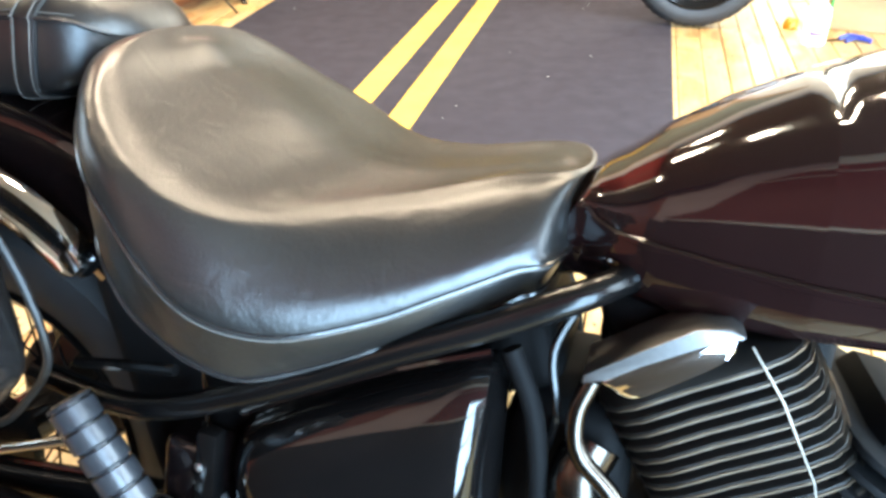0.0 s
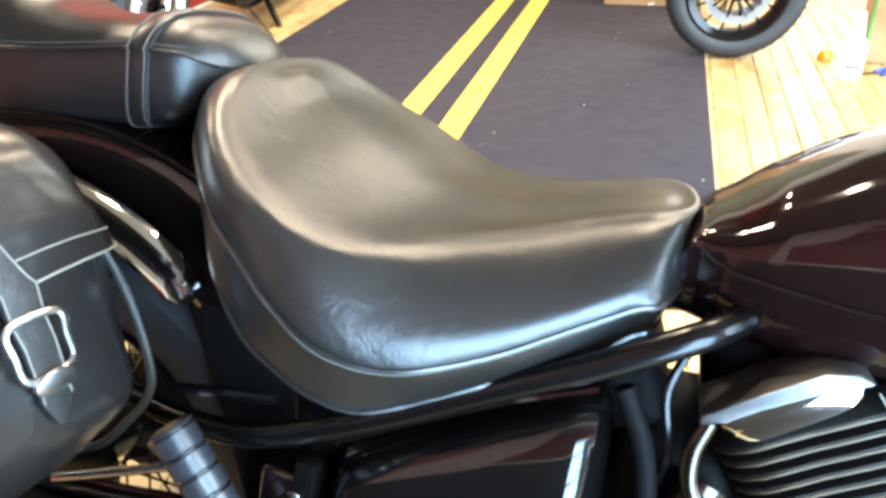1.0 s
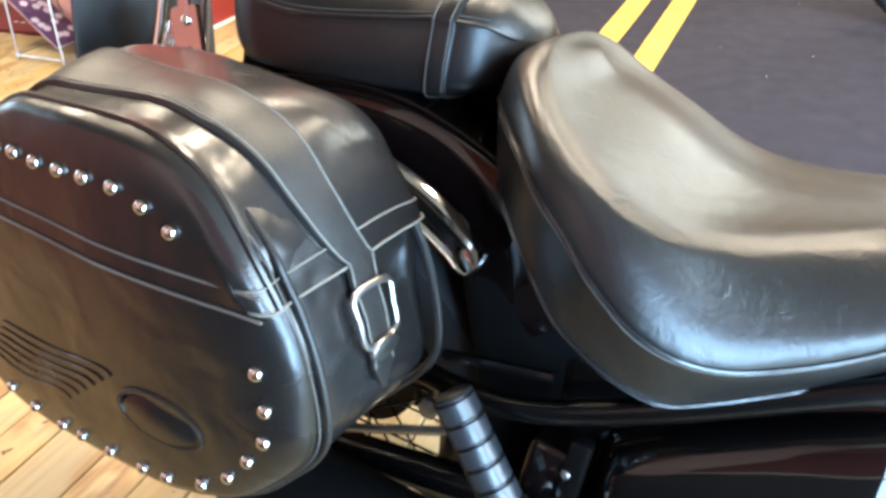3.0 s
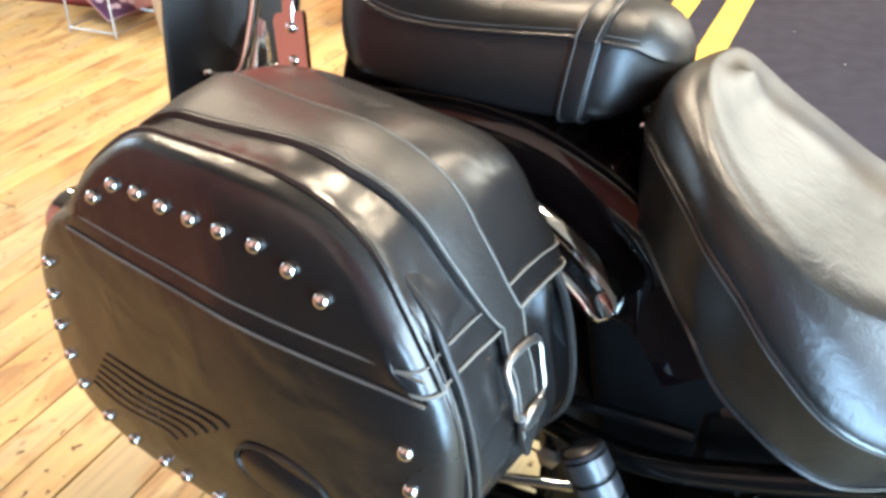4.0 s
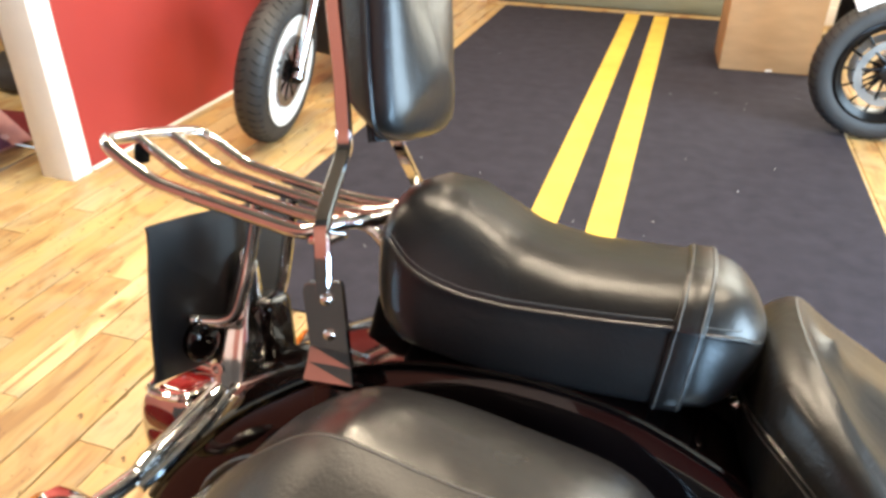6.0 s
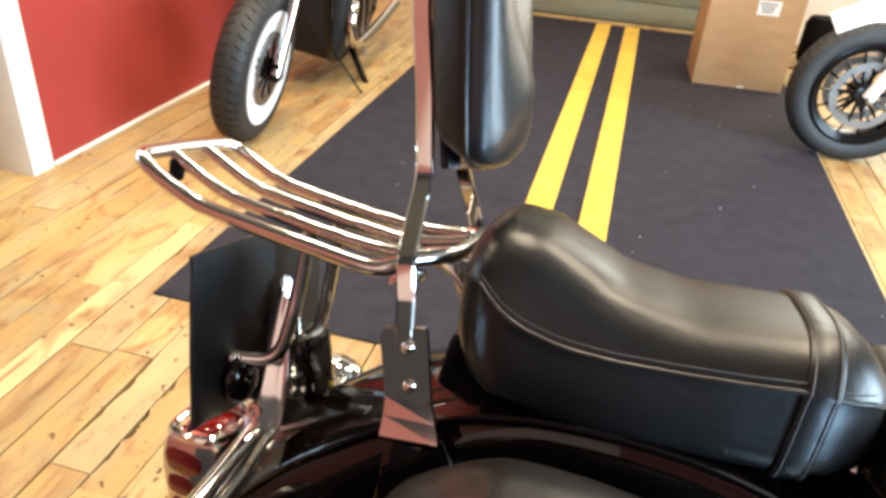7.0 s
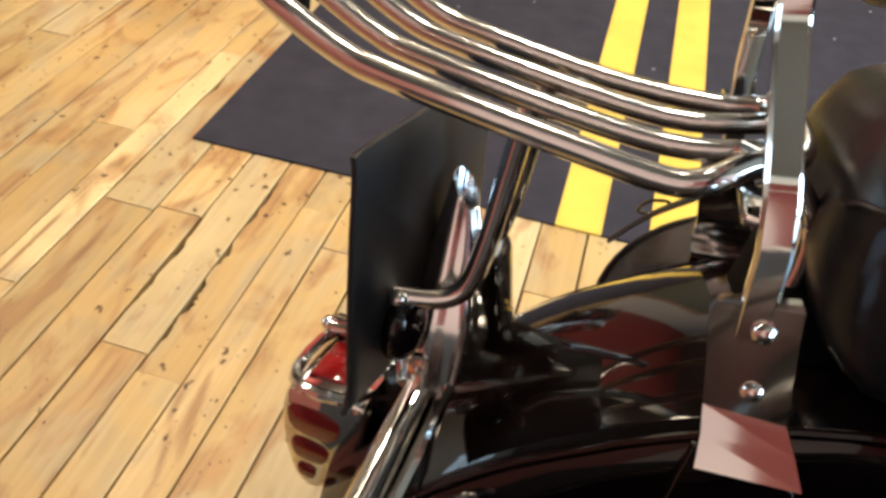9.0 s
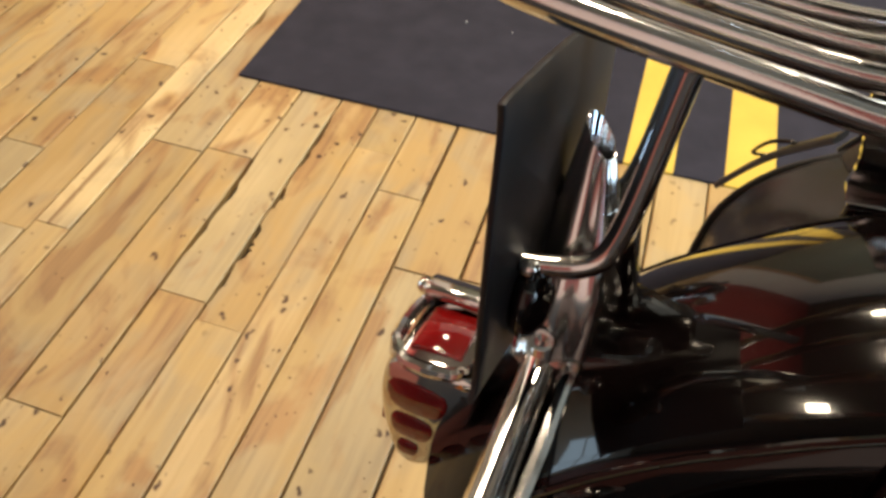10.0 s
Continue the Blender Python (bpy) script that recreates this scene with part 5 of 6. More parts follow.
for x, yc, z, w in ((-0.085, -0.310, 0.640, 0.0170), (-0.077, -0.309, 0.622, 0.0160), (-0.071, -0.308, 0.600, 0.0155), (-0.067, -0.306, 0.578, 0.0150), (-0.066, -0.304, 0.556, 0.0035)):
    rws.append([Vector((x + o, yc + sy * w, z)) for sy, o in ((-1, 0.0), (-0.96, 0.0030), (-0.5, 0.0036), (0, 0.0038), (0.5, 0.0036), (0.96, 0.0030), (1, 0.0))])
bm = bmesh.new()
skin(bm, rws)
lid_strap = part("strap", bm, STRAP, saddlebag, "grey worn leather closing strap with a pointed tip")
for j in (1, 5):
    part("stitching", tube([r[j].lerp(r[3], 0.10) + Vector((0, 0, 0.0003)) for r in rws[2:-1]], 0.0007, 5), PALETHREAD, lid_strap)
buckle = part("buckle", tube(spline([(-0.080, -0.331, 0.641), (-0.078, -0.288, 0.643), (-0.071, -0.286, 0.624), (-0.066, -0.288, 0.602), (-0.066, -0.328, 0.600), (-0.071, -0.335, 0.622)], 4, True), 0.0022, 8, closed=True, flat=1.4), STEEL, saddlebag, "pale steel strap buckle")
part("keeper", slab([(-0.308 + 0.0195 * math.cos(a), 0.594 + 0.0095 * math.sin(a)) for a in (math.tau * k / 24 for k in range(24))], -0.066, -0.0615, "x", 0.0015), STEEL, buckle, "oval dull silver keeper plate")

# studs
def stud(x, z, y):
    return part("stud", ball(0.0060, axis_pose((x, y, z), (0, -1, 0.08)), 0.72, 12, 6), CHROME, saddlebag, "domed chrome stud")


for x, z in ((-0.397, 0.699), (-0.370, 0.716), (-0.341, 0.718), (-0.313, 0.716), (-0.283, 0.716), (-0.253, 0.717), (-0.223, 0.716), (-0.195, 0.708), (-0.169, 0.696)):
    stud(x, z, outer_y(z, x) - 0.0085)
lower = [(BC[0] + (u - BC[0]) * 0.875, BC[1] + (v - BC[1]) * 0.875) for u, v in bag_ring]
last = None
start = min(range(len(lower)), key=lambda i: (lower[i][0] + 0.52) ** 2 + (lower[i][1] - 0.60) ** 2)
walkway = [lower[(start + i) % len(lower)] for i in range(len(lower))]
for p in walkway:
    if last is None or math.hypot(p[0] - last[0], p[1] - last[1]) > 0.032:
        if p[1] > 0.625:
            if last is not None and p[0] > -0.3:
                break
            continue
        stud(p[0], p[1], outer_y(*p[::-1]) - 0.001)
        last = p
# emblem ring and tooled lines
part("emblem", tube([(-0.227 + 0.047 * math.cos(a), outer_y(0.507 + 0.024 * math.sin(a)) - 0.001, 0.507 + 0.024 * math.sin(a)) for a in (2 * math.pi * k / 40 for k in range(40))], 0.0024, 6, closed=True), STRAP, saddlebag, "embossed oval ring")
part("emblem", slab([(-0.227 + 0.042 * math.cos(a), 0.507 + 0.020 * math.sin(a)) for a in (2 * math.pi * k / 32 for k in range(32))], -0.384, -0.3925, "y", 0.002), BAG, saddlebag, "embossed oval panel")
for k in range(6):
    pts = [(-0.451 - 0.008 * k, 0.524 - 0.0105 * k), (-0.375 - 0.014 * k, 0.524 - 0.0120 * k), (-0.300 - 0.016 * k, 0.533 - 0.0120 * k), (-0.282 - 0.016 * k, 0.530 - 0.0120 * k)]
    part("tooling", tube(spline([(u, outer_y(v, u) - 0.0016, v) for u, v in pts], 6), 0.0011, 6), BAG, saddlebag, "raised tooled line")
for s in (-0.30, -0.16):
    part("bag_support", tube([(s, -0.20, 0.60), (s, -0.145, 0.62)], 0.008, 8), IRON, bike)

# the other side's bag: the same bag mirrored, set a little further back
mirror_of = {}
flip = Matrix.Translation((0.04, 0, -0.012)) @ Matrix.Diagonal((1, -1, 1, 1))
for ob in [saddlebag, *saddlebag.children]:
    me = ob.data.copy()
    me.transform(flip)
    me.flip_normals()
    twin = new(ob.name.split(".")[0], me)
    twin.parent = mirror_of.get(ob.parent, bike)
    mirror_of[ob] = twin
    if "label" in ob:
        twin["label"] = ob["label"]
for ob in [o for c in saddlebag.children for o in c.children]:
    me = ob.data.copy()
    me.transform(flip)
    me.flip_normals()
    twin = new(ob.name.split(".")[0], me)
    twin.parent = mirror_of[ob.parent]
    if "label" in ob:
        twin["label"] = ob["label"]
strap_end = part("strap_end", tube(spline([(-0.455, 0.236, 0.730), (-0.465, 0.280, 0.702), (-0.478, 0.322, 0.672), (-0.497, 0.338, 0.645), (-0.520, 0.346, 0.612)], 5), 0.009, 8, flat=0.35), STRAP, bike, "loose leather strap end")
part("buckle", tube(spline([(-0.472, 0.306, 0.690), (-0.492, 0.312, 0.684), (-0.500, 0.336, 0.660), (-0.480, 0.334, 0.664)], 4, True), 0.0020, 6, closed=True), PIPE, strap_end)


# ---- other motorcycles, only partly in view ----
def wheel(parent, m, r, half, rim_mat, spokes, disc=True, white_wall=False):
    """Tyre, rim, cast spokes, hub and brake disc; the wheel's axis is m's z."""
    w = part("front_wheel", lathe([(r * 0.70, -half * 0.8), (r * 0.78, -half), (r * 0.90, -half * 0.98), (r * 0.965, -half * 0.72), (r * 0.995, -half * 0.25), (r, 0), (r * 0.995, half * 0.25), (r * 0.965, half * 0.72), (r * 0.90, half * 0.98),
                                   (r * 0.78, half), (r * 0.70, half * 0.8), (r * 0.68, 0), (r * 0.70, -half * 0.8)], 56, m, caps=False), RUBBER, parent, "front wheel with a black tyre")
    part("rim", lathe([(r * 0.69, -half * 0.75), (r * 0.725, -half * 0.93), (r * 0.69, -half * 0.98), (r * 0.60, -half * 0.7), (r * 0.575, 0), (r * 0.60, half * 0.7), (r * 0.69, half * 0.98), (r * 0.725, half * 0.93), (r * 0.69, half * 0.75)], 56, m, caps=False), rim_mat, w)
    part("hub", lathe([(0.015, -half * 1.1), (0.045, -half), (0.045, half), (0.015, half * 1.1)], 24, m), IRON, w)
    bm = bmesh.new()
    for k in range(48):
        a = 2 * math.pi * k / 48
        for sgn in (-1, 1):
            tube([m @ Vector((r * q * math.cos(a + e), r * q * math.sin(a + e), sgn * half * h)) for q, h, e in ((0.999, 0.16, 0.0), (0.985, 0.45, 0.035), (0.955, 0.74, 0.05), (0.92, 0.90, 0.05))], 0.0021, 4, bm)
    tagged(part("tread", bm, TREAD, w, "fine tread grooves"), kind="stuff")
    for k in range(spokes):
        a = 2 * math.pi * k / spokes
        sp = tube([(0.035 * math.cos(a), 0.035 * math.sin(a), half * 0.25), (r * 0.33 * math.cos(a + 0.05), r * 0.33 * math.sin(a + 0.05), half * 0.32), (r * 0.61 * math.cos(a), r * 0.61 * math.sin(a), half * 0.1)], [0.009, 0.0055, 0.0055], 7)
        sp.transform(m)
        part("spoke", sp, rim_mat if spokes < 12 else IRON, w)
    if disc:
        for s in (1, -1):
            part("brake_disc", lathe([(r * 0.36, s * half * 0.95), (r * 0.47, s * half * 0.95), (r * 0.47, s * half * 0.95 + 0.004), (r * 0.36, s * half * 0.95 + 0.004), (r * 0.36, s * half * 0.95)], 40, m, caps=False), DISC, w, "dull steel brake disc")
            for k in range(9):
                a = 2 * math.pi * k / 9
                arm = tube([(0.04 * math.cos(a), 0.04 * math.sin(a), s * half * 0.98), (r * 0.39 * math.cos(a + 0.25), r * 0.39 * math.sin(a + 0.25), s * half * 0.98)], 0.006, 6)
                arm.transform(m)
                part("disc_arm", arm, IRON, w)
    if white_wall:
        part("white_band", lathe([(r * 0.48, half * 0.86), (r * 0.60, half * 0.90), (r * 0.70, half * 1.0), (r * 0.735, half * 1.012), (r * 0.73, half * 0.98), (r * 0.48, half * 0.6)], 56, m, caps=False), WHITERIM, w, "white wheel band")
    return w


# the one by the red wall, coming towards the camera
PB = Matrix.Translation((-1.775, 3.37, 0)) @ pose(0, 0, 0, 0, 11, 6)
parked = root("motorcycle", PB, "black motorcycle with a white front wheel parked by the red wall", "motorcycle", "parked motorcycles")
FW = Matrix.Translation((0, 0, 0.312)) @ pose(0, 0, 0, 0, 90, 0)
wheel(parked, FW, 0.312, 0.062, WHITERIM, 9, white_wall=True)
for s in (-1, 1):
    part("fork_leg", tube([(s * 0.095, -0.02, 0.30), (s * 0.095, 0.06, 0.52), (s * 0.095, 0.20, 0.92)], [0.026, 0.024, 0.020], 14), IRON if s < 0 else CHROME, parked, "fork leg")
    part("axle_clamp", rbox(0.045, 0.07, 0.08, 0.012, pose(s * 0.090, 0.0, 0.312)), IRON, parked)
part("headlamp", lathe([(0.01, -0.12), (0.06, -0.10), (0.09, -0.03), (0.095, 0.03), (0.085, 0.04), (0.01, 0.045)], 28, axis_pose((0, 0.10, 0.92), (0, -1, 0))), CHROME, parked, "chrome headlamp")
part("engine", rbox(0.34, 0.50, 0.40, 0.06, pose(0, 0.92, 0.36), seg=3), FIN, parked, "dark engine")
for k in range(7):
    part("fin", rbox(0.30, 0.20, 0.008, 0.003, pose(0, 0.80, 0.40 + 0.022 * k, 18, 0, 0)), FIN, parked)
part("frame_tube", tube(spline([(0.11, 0.30, 0.84), (0.12, 0.52, 0.45), (0.13, 0.70, 0.18), (0.13, 1.15, 0.16), (0.13, 1.45, 0.28)], 5), 0.018, 10), IRON, parked)
part("frame_tube", tube(spline([(-0.11, 0.30, 0.84), (-0.12, 0.52, 0.45), (-0.13, 0.70, 0.18), (-0.13, 1.15, 0.16), (-0.13, 1.45, 0.28)], 5), 0.018, 10), IRON, parked)
part("fuel_tank", lathe([(0.02, -0.30), (0.09, -0.26), (0.14, -0.10), (0.15, 0.08), (0.11, 0.24), (0.03, 0.30)], 24, pose(0, 0.72, 0.80, 90, 0, 0)), PAINT, parked, "glossy black tank")
part("seat", rbox(0.26, 0.60, 0.10, 0.04, pose(0, 1.30, 0.70), seg=3), PILLION, parked)
rw = Matrix.Translation((0, 1.60, 0.312)) @ pose(0, 0, 0, 0, 90, 0)
part("rear_wheel", lathe([(0.21, -0.06), (0.27, -0.065), (0.305, -0.03), (0.312, 0), (0.305, 0.03), (0.27, 0.065), (0.21, 0.06), (0.20, 0), (0.21, -0.06)], 48, rw, caps=False), RUBBER, parked, "rear tyre")
part("rear_rim", lathe([(0.02, -0.04), (0.20, -0.05), (0.212, -0.058), (0.212, 0.058), (0.20, 0.05), (0.02, 0.04)], 40, rw), IRON, parked)
part("engine_cover", lathe([(0.02, 0.0), (0.11, 0.002), (0.135, -0.012), (0.14, -0.05)], 32, axis_pose((0.185, 1.02, 0.33), (1, 0, 0))), IRON, parked, "round black engine cover")
part("engine_cover", lathe([(0.01, 0.0), (0.055, 0.002), (0.07, -0.012), (0.072, -0.05)], 28, axis_pose((0.185, 0.80, 0.30), (1, 0, 0))), STEEL, parked, "small steel engine cover")
for k in range(3):
    part("engine_pipe", tube(spline([(0.17, 0.72 + 0.05 * k, 0.60 - 0.05 * k), (0.20, 0.78 + 0.05 * k, 0.46), (0.19, 0.90 + 0.06 * k, 0.28), (0.17, 1.10, 0.22 + 0.03 * k)], 5), 0.011, 8), IRON if k != 1 else STEEL, parked)
part("gear_lever", tube(spline([(0.17, 0.98, 0.24), (0.24, 0.90, 0.21), (0.26, 0.78, 0.22)], 5), 0.008, 8), STEEL, parked)
part("exhaust_pipe", tube(spline([(0.16, 0.80, 0.50), (0.19, 0.72, 0.36), (0.20, 0.85, 0.24), (0.20, 1.20, 0.22), (0.20, 1.75, 0.26)], 5), 0.028, 12), CHROME, parked, "chrome exhaust")
part("side_stand", tube([(0.13, 0.98, 0.20), (0.24, 0.90, 0.09), (0.34, 0.82, 0.010)], [0.019, 0.017, 0.012], 10), IRON, parked, "black side stand")
part("stand_foot", rbox(0.06, 0.05, 0.008, 0.002, pose(0.34, 0.79, 0.006)), IRON, parked)
part("cable", tube(spline([(0.10, 0.60, 0.30), (0.22, 0.66, 0.16), (0.36, 0.72, 0.010), (0.40, 0.90, 0.006), (0.36, 1.05, 0.006)], 6), 0.005, 6), IRON, parked, "dangling black cable")

# the one by the cardboard boxes, heading to the left
QB = Matrix.Translation((0.695, 4.20, 0)) @ pose(0, 0, 0, 0, 0, 4)
second = root("motorcycle", QB, "dark motorcycle with black multi-spoke front wheel beside the rug", "motorcycle", "parked motorcycles")
FW2 = Matrix.Translation((0, 0, 0.302)) @ pose(0, 0, 0, 90, 0, 0)
wheel(second, FW2, 0.302, 0.058, IRON, 14)
for s in (-1, 1):
    part("fork_leg", tube([(0.0, s * 0.09, 0.30), (0.10, s * 0.09, 0.55), (0.26, s * 0.09, 0.95)], [0.026, 0.024, 0.021], 14), PLASTIC, second, "white fork cover")
    part("axle_nut", lathe([(0.004, -0.01), (0.016, -0.008), (0.016, 0.008), (0.008, 0.012)], 10, axis_pose((0, s * 0.115, 0.302), (0, s, 0))), STEEL, second)
part("front_fender", tube(spline([(-0.20, 0, 0.57), (-0.05, 0, 0.635), (0.12, 0, 0.61), (0.24, 0, 0.52)], 5), 0.05, 10, flat=0.25), PLASTIC, second, "white front fender")
part("engine", rbox(0.52, 0.34, 0.42, 0.06, pose(0.95, 0, 0.40), seg=3), FIN, second, "dark engine")
part("fuel_tank", lathe([(0.02, -0.30), (0.09, -0.26), (0.14, -0.10), (0.15, 0.08), (0.11, 0.24), (0.03, 0.30)], 24, pose(0.78, 0, 0.82, 0, 90, 0)), PAINT, second, "glossy dark tank")
part("seat", rbox(0.55, 0.26, 0.10, 0.04, pose(1.32, 0, 0.76), seg=3), PILLION, second)
part("frame_tube", tube(spline([(0.28, 0.10, 0.86), (0.52, 0.12, 0.45), (0.72, 0.13, 0.2), (1.2, 0.13, 0.2), (1.45, 0.12, 0.31)], 5), 0.02, 10), IRON, second)
part("frame_tube", tube(spline([(0.28, -0.10, 0.86), (0.52, -0.12, 0.45), (0.72, -0.13, 0.2), (1.2, -0.13, 0.2), (1.45, -0.12, 0.31)], 5), 0.02, 10), IRON, second)
rw2 = Matrix.Translation((1.46, 0, 0.31)) @ pose(0, 0, 0, 90, 0, 0)
part("rear_wheel", lathe([(0.20, -0.07), (0.26, -0.08), (0.30, -0.04), (0.31, 0), (0.30, 0.04), (0.26, 0.08), (0.20, 0.07), (0.19, 0), (0.20, -0.07)], 48, rw2, caps=False), RUBBER, second, "rear tyre")
part("rear_rim", lathe([(0.02, -0.04), (0.19, -0.06), (0.202, -0.066), (0.202, 0.066), (0.19, 0.06), (0.02, 0.04)], 40, rw2), IRON, second)
part("side_stand", tube([(0.95, 0.16, 0.20), (0.98, 0.30, 0.004)], 0.012, 8), IRON, second)


# ---- boxes and small things by the right-hand motorcycle ----
def carton(x, y, sx, sy, h, turn, label, label_strip=False):
    c = root("cardboard_box", pose(x, y, 0.008 if label_strip else 0.0, 0, 0, turn), label, "cardboard box", "cardboard boxes")
    part("body", rbox(sx, sy, h, 0.006, pose(0, 0, h / 2)), CARD, c)
    for s in (-1, 1):
        part("flap", rbox(sx * 0.99, sy * 0.495, 0.005, 0.001, pose(0, s * sy * 0.249, h + 0.003, s * 1.0, 0, 0)), CARD, c)
    part("tape", rbox(sx * 0.995, 0.05, 0.0015, 0, pose(0, 0, h + 0.007)), TAPE, c, smooth=False)
    part("tape", rbox(0.05, 0.0012, 0.09, 0, pose(0.02, -sy / 2 - 0.0008, h - 0.045)), TAPE, c, smooth=False)
    if label_strip:
        lab = part("label", rbox(0.115, 0.001, 0.075, 0, pose(0.06, -sy / 2 - 0.0008, 0.44)), PAPER, c, "white shipping label", smooth=False)
        for k in range(4):
            part("print_bar", rbox(0.09 - 0.012 * k, 0.0008, 0.006, 0, pose(0.055, -sy / 2 - 0.0018, 0.462 - 0.014 * k)), INK, lab, smooth=False)
        part("tear", rbox(0.035, 0.001, 0.010, 0.0004, pose(0.02, -sy / 2 - 0.0008, 0.010, 0, -8, 0)), PAPER, c, "torn pale patch")
    return c


carton(0.305, 5.265, 0.482, 0.40, 0.72, 3.0, "tall brown cardboard box standing on the rug", True)
carton(1.50, 4.40, 0.42, 0.40, 0.42, -8, "brown cardboard box on the plank floor")
bottle = root("spray_bottle", pose(1.172, 4.01, 0), "white plastic squeeze bottle with a purple label", "bottle")
part("body", lathe([(0.002, 0.0), (0.046, 0.001), (0.050, 0.008), (0.050, 0.125), (0.044, 0.150), (0.026, 0.168), (0.022, 0.178)], 28, Matrix.Diagonal((1.0, 0.72, 1, 1))), PLASTIC, bottle)
part("nozzle", lathe([(0.022, 0.176), (0.024, 0.182), (0.022, 0.20), (0.014, 0.235), (0.009, 0.268), (0.002, 0.272)], 20), PLASTIC, bottle, "tapered white nozzle")
lab = part("label", rbox(0.058, 0.002, 0.06, 0.0008, pose(0.006, -0.0365, 0.075)), PURPLE, bottle, "purple printed label")
for k in range(3):
    part("print_bar", rbox(0.044, 0.001, 0.006, 0, pose(0.006, -0.038, 0.09 - 0.014 * k)), PAPER, lab, smooth=False)
cap = root("orange_cap", pose(1.115, 4.22, 0), "small orange plastic cap on the floor", "cap")
part("body", lathe([(0.002, 0.0), (0.030, 0.001), (0.032, 0.01), (0.028, 0.036), (0.018, 0.046), (0.002, 0.048)], 20), ORANGE, cap)
clip = root("blue_clip", pose(1.345, 4.06, 0), "blue plastic clamp lying on the floor", "clamp")
part("jaw", tube(spline([(-0.06, 0, 0.012), (-0.02, 0.01, 0.022), (0.03, 0.0, 0.016), (0.06, -0.02, 0.012)], 5), 0.010, 8), BLUE, clip)
part("jaw", tube(spline([(-0.04, -0.03, 0.012), (0.0, -0.005, 0.020), (0.04, 0.03, 0.012)], 5), 0.009, 8), BLUE, clip)
part("cord", tube(spline([(-0.06, 0.0, 0.010), (-0.12, -0.02, 0.006), (-0.15, 0.03, 0.006)], 5), 0.004, 6), IRON, clip)
tie = root("green_tie", pose(1.30, 4.30, 0.428 if False else 0.0), "green plastic strap hanging by the box", "strap")
part("band", tube(spline([(-0.02, -0.12, 0.44), (-0.03, -0.12, 0.40), (-0.02, -0.125, 0.36), (-0.05, -0.12, 0.33), (-0.04, -0.10, 0.10), (-0.03, -0.10, 0.004)], 5), 0.006, 6), GREEN, tie)
charger = root("black_charger", pose(0.86, 5.95, 0), "black charger with a thin cable by the far wall", "charger")
part("case", lathe([(0.02, 0.0), (0.10, 0.004), (0.11, 0.03), (0.11, 0.24), (0.09, 0.28), (0.02, 0.29)], 24), MATTBLACK, charger)
part("cable", tube(spline([(-0.10, 0, 0.06), (-0.20, -0.03, 0.012), (-0.22, -0.20, 0.006), (-0.10, -0.30, 0.006)], 6), 0.006, 6), IRON, charger)

# ---- corner beyond the white post ----
stand = root("display_stand", pose(-2.69, 2.72, 0), "thin wire display stand holding a pink flower print", "display stand")
for x, y in ((-0.14, -0.11), (0.13, -0.10), (-0.14, 0.18), (0.13, 0.18)):
    part("leg", tube([(x, y, 0.0), (x * 0.92, y * 0.6 + 0.03, 0.55), (x * 0.9, y * 0.4 + 0.05, 1.05)], 0.005, 8), STEEL, stand)
for a, b, z in (((-0.14, -0.11), (0.13, -0.10), 0.02), ((-0.14, 0.18), (0.13, 0.18), 0.02), ((-0.14, -0.11), (-0.14, 0.18), 0.02), ((0.13, -0.10), (0.13, 0.18), 0.02)):
    part("rail", tube([(*a, z), (*b, z)], 0.004, 6), STEEL, stand)
part("tray", rbox(0.28, 0.22, 0.006, 0.002, pose(-0.005, 0.03, 0.46, 32, 0, 0)), CLEAR, stand, "grey clear acrylic tray")
part("tray", rbox(0.28, 0.006, 0.10, 0.002, pose(-0.005, -0.055, 0.44, 12, 0, 0)), CLEAR, stand)
ex = Vector((0.026, 0.216, 0)).normalized()
ez = ex.cross(Vector((-0.268, 0.060, 0.188))).normalized()
ey = ez.cross(ex)
lean = Matrix.Translation((-2.711, 2.853, 0.016)) @ Matrix((ex, ey, ez)).transposed().to_4x4()
leaflet = root("flower_print", lean, "glossy pink print of pale blossom leaning on the stand", "print")
part("sheet", rbox(0.25, 0.335, 0.008, 0.002, pose(0, 0.168, 0)), PINK, leaflet)
part("dark_field", rbox(0.15, 0.325, 0.002, 0.0, pose(-0.046, 0.168, 0.0055)), PLUM, leaflet, "dark plum field", smooth=False)
rnd = random.Random(9)
bm = bmesh.new()
for k in range(15):
    c = (rnd.uniform(-0.10, 0.05), rnd.uniform(0.03, 0.31))
    for j in range(5):
        a = 2 * math.pi * j / 5 + k
        lathe([(0.0085, 0), (0.0085, 0.0006)], 8, pose(c[0] + 0.009 * math.cos(a), c[1] + 0.009 * math.sin(a), 0.0068 + 0.0002 * j), bm)
part("blossom", bm, BLOSSOM, leaflet, "printed pale blossom", smooth=False)
board = root("floor_board", pose(-3.28, 3.02, 0, 0, 0, 6), "maroon board lying on the floor with pale lettering", "sign board")
part("panel", rbox(1.05, 0.36, 0.02, 0.004, pose(0, 0, 0.010)), MAROON, board)
for k in range(9):
    part("letter_bar", rbox(0.022, 0.010, 0.0015, 0, pose(0.02 + 0.045 * k, -0.08, 0.0212, 0, 0, 12)), PAPER, board, smooth=False)
tyre = root("spare_tyre", pose(-3.25, 3.75, 0.075), "black tyre lying beside the maroon board", "tyre")
part("carcass", lathe([(0.20, -0.05), (0.26, -0.07), (0.32, -0.05), (0.335, 0), (0.32, 0.05), (0.26, 0.07), (0.20, 0.05), (0.19, 0), (0.20, -0.05)], 40, None, caps=False), RUBBER, tyre)
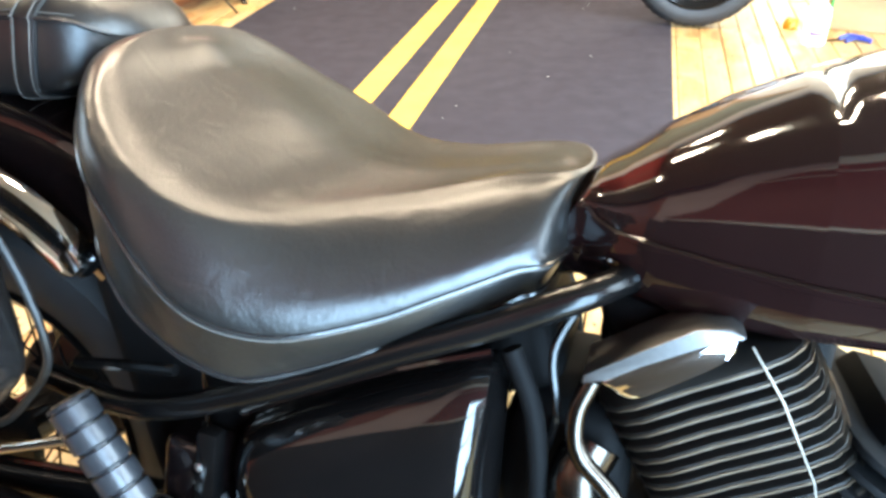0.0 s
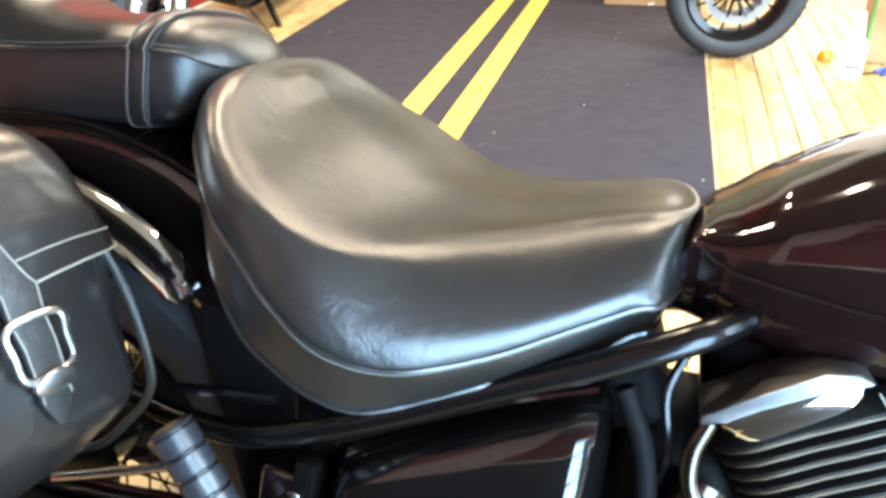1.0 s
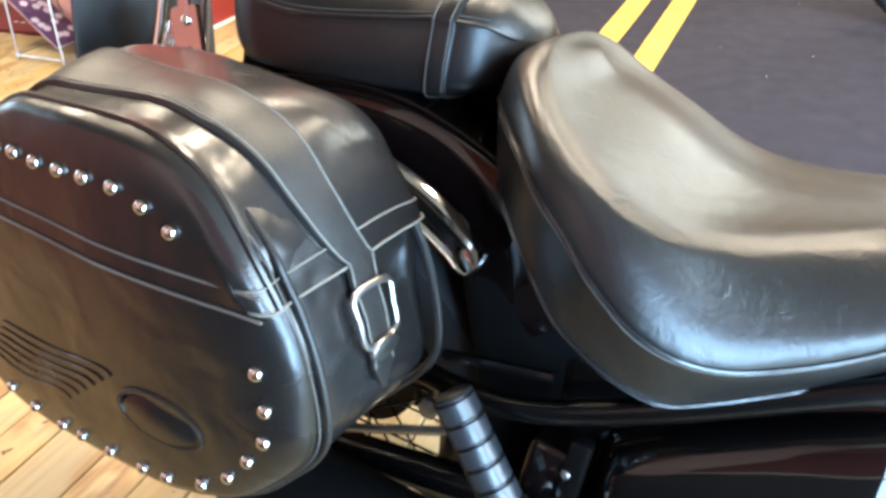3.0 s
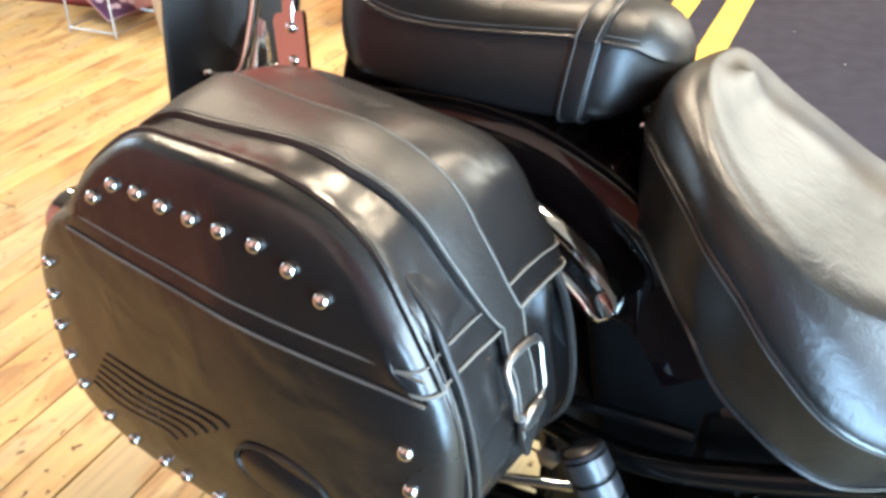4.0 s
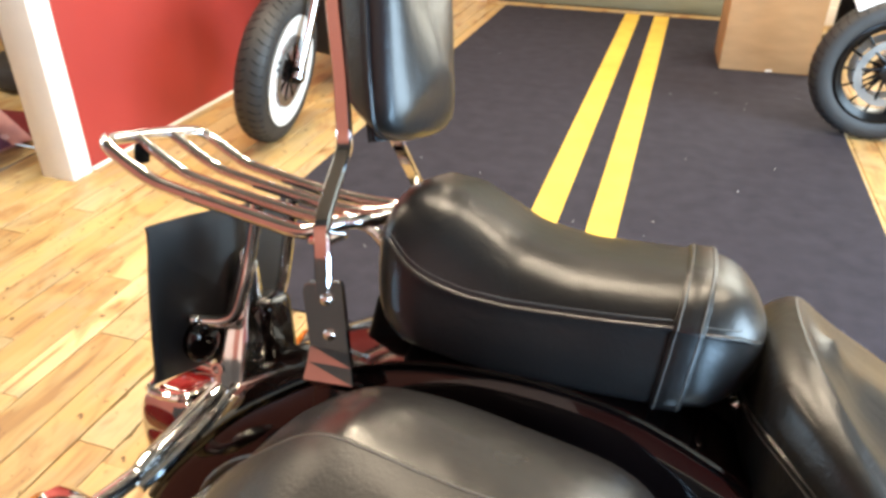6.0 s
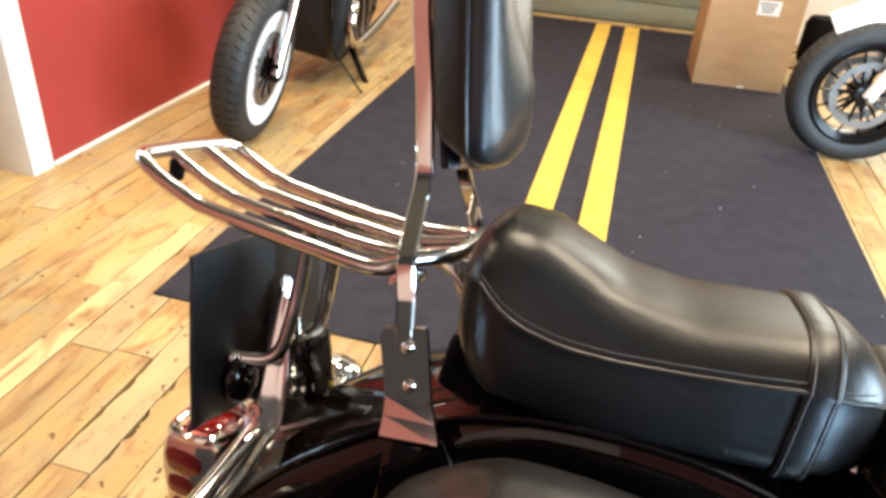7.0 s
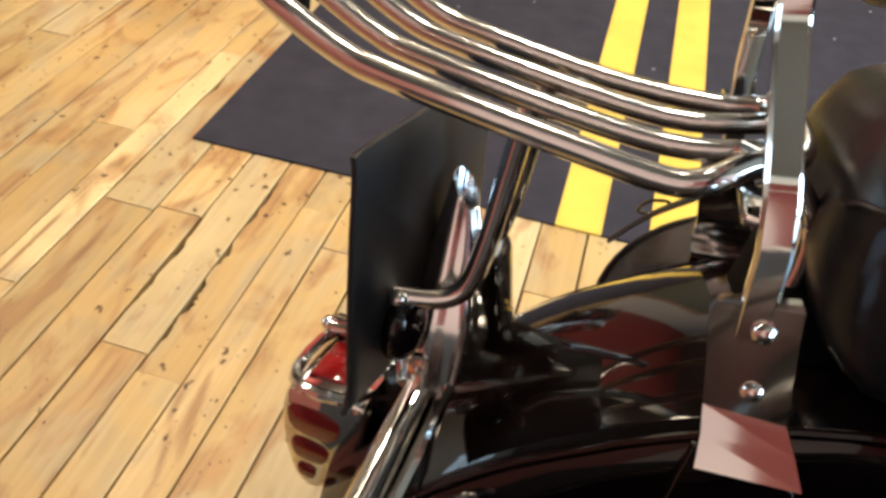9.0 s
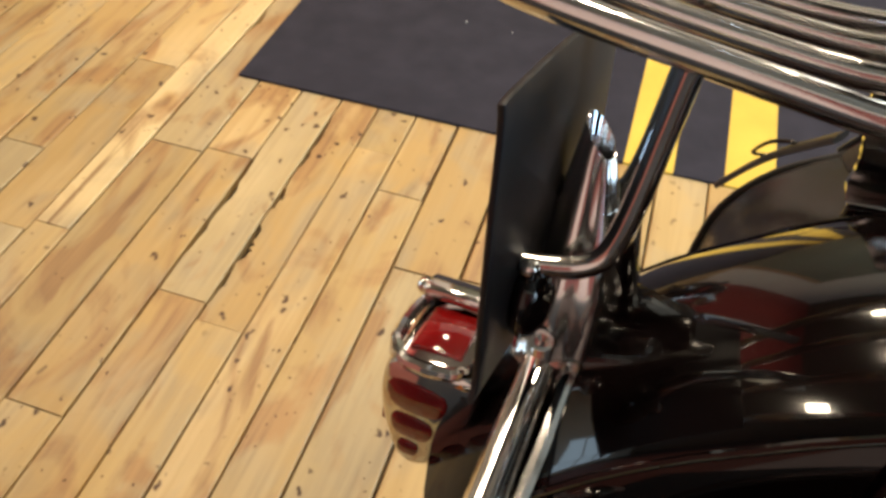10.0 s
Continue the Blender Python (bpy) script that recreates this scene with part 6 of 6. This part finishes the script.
crate = root("black_cabinet", pose(-2.95, 3.55, 0), "black cabinet standing behind the display stand", "cabinet")
part("body", rbox(0.75, 0.45, 0.9, 0.01, pose(0, 0.25, 0.45)), MATTBLACK, crate)
part("door", rbox(0.36, 0.015, 0.84, 0.004, pose(-0.185, 0.016, 0.45)), MATTBLACK, crate)
part("door", rbox(0.36, 0.015, 0.84, 0.004, pose(0.185, 0.016, 0.45)), MATTBLACK, crate)

# ---- floor planks ----
SEAMS = [-1.91, -1.80, -1.70, -1.59, -1.512, -1.39, -1.284, -1.187, -1.098, -1.011, -0.914, -0.788]
JOINTS = {-1.39: (1.373,), -1.284: (1.635,), -1.098: (2.094,), -1.011: (1.99,), -0.914: (1.815,), -1.59: (1.702,), -1.80: (1.877,), -1.70: (2.21,), -1.187: (0.55, 3.0)}
# tones of the boards by their near left corner, and splintered stretches of an edge: seam, from, to, how far in
TONES = {(-1.59, 1.702): PALEWOOD, (-1.39, 1.373): ORANGEWOOD, (-1.284, 1.635): GREYWOOD, (-0.914, 1.815): ORANGEWOOD, (-1.80, 1.877): WOOD, (-1.098, 2.094): WOOD}
CHIPS = ((-1.284, 1.72, 2.03, 0.013), (-1.187, 1.64, 1.74, 0.010), (-1.187, 1.73, 1.83, 0.018), (-1.187, 1.87, 1.94, 0.014), (-1.187, 1.97, 2.16, 0.010), (-1.512, 2.40, 2.50, 0.012))
rnd = random.Random(21)
xs = list(SEAMS)
while xs[0] > X0 + 0.13:
    xs.insert(0, xs[0] - rnd.choice((0.085, 0.095, 0.10, 0.11, 0.12)))
xs.insert(0, X0)
for x in (-0.68, -0.585, -0.48, -0.38, -0.28, -0.17, -0.07, 0.02, 0.12, 0.22, 0.31, 0.41, 0.52, 0.625, 0.725, 0.815, 0.90, 0.985, 1.07):
    xs.append(x)
while xs[-1] < X1 - 0.13:
    xs.append(xs[-1] + rnd.choice((0.085, 0.095, 0.10, 0.11, 0.12)))
xs.append(X1)
pieces = []
for a, b in zip(xs, xs[1:]):
    cuts = [y for y in JOINTS.get(a, ())]
    y = Y0 + rnd.uniform(0.2, 1.6)
    while y < Y1 - 0.3:
        if all(abs(y - c) > 0.45 for c in cuts):
            cuts.append(y)
        y += rnd.uniform(0.7, 2.3)
    cuts = [Y0] + sorted(cuts) + [Y1]
    pieces += [(a, b, c, d) for c, d in zip(cuts, cuts[1:])]


def plank_mesh(verts, faces, a, b, c, d, seed):
    """A board with eased upper edges and slightly wavy sides."""
    r = random.Random(seed)
    g, e, top = r.choice((0.0003, 0.0006, 0.0011, 0.0020)), 0.0020, r.uniform(-0.0013, 0.0009)
    low = -0.02
    n0 = len(verts)
    rows = [c + g + (d - c - 2 * g) * k / max(2, int((d - c) / 0.35)) for k in range(max(2, int((d - c) / 0.35)) + 1)]
    bites = [q for q in CHIPS if abs(q[0] - a) < 0.001 and c < q[1] < d]
    for _, y0, y1, _ in bites:
        rows += [y0 + (min(y1, d - 0.01) - y0) * k / 14 for k in range(15)]
    rows.sort()
    m = len(rows) - 1
    for k, y in enumerate(rows):
        wl, wr = r.uniform(0, 0.0018), r.uniform(0, 0.0018)
        for _, y0, y1, deep in bites:
            if y0 < y < y1:
                wl = deep * math.sin(math.pi * (y - y0) / (y1 - y0)) ** 0.6 * r.uniform(0.35, 1.0)
        l, rt = a + g + wl, b - g - wr
        ee = e if 0 < k < m else e * 1.6
        t = top if 0 < k < m else top - 0.0006
        verts += [(l, y, low), (l, y, t - e), (l + ee, y, t), (rt - ee, y, t), (rt, y, t - e), (rt, y, low)]
    for k in range(m):
        for j in range(5):
            p = n0 + 6 * k + j
            faces.append((p, p + 1, p + 7, p + 6))
    faces.append(tuple(n0 + j for j in range(6)))
    faces.append(tuple(n0 + 6 * m + j for j in range(5, -1, -1)))


near = [p for p in pieces if -2.6 < p[0] < 1.6 and p[2] < 4.6]
near = near[:300]
rest = [p for p in pieces if p not in set(near)]
for k, p in enumerate(near):
    vs, fs = [], []
    plank_mesh(vs, fs, *p, k)
    me = bpy.data.meshes.new("plank")
    me.from_pydata(vs, [], fs)
    me.materials.append(TONES.get((p[0], p[2])) or rnd.choice((WOOD, WOOD, WOOD, ORANGEWOOD, ORANGEWOOD, GREYWOOD)))
    ob = new("plank", me)
    ob.parent = floor
vs, fs = [], []
for k, p in enumerate(rest):
    plank_mesh(vs, fs, *p, 1000 + k)
me = bpy.data.meshes.new("far_planks")
me.from_pydata(vs, [], fs)
me.materials.append(WOOD)
far = new("far_planks", me)
far.parent = floor
tagged(far, kind="stuff")
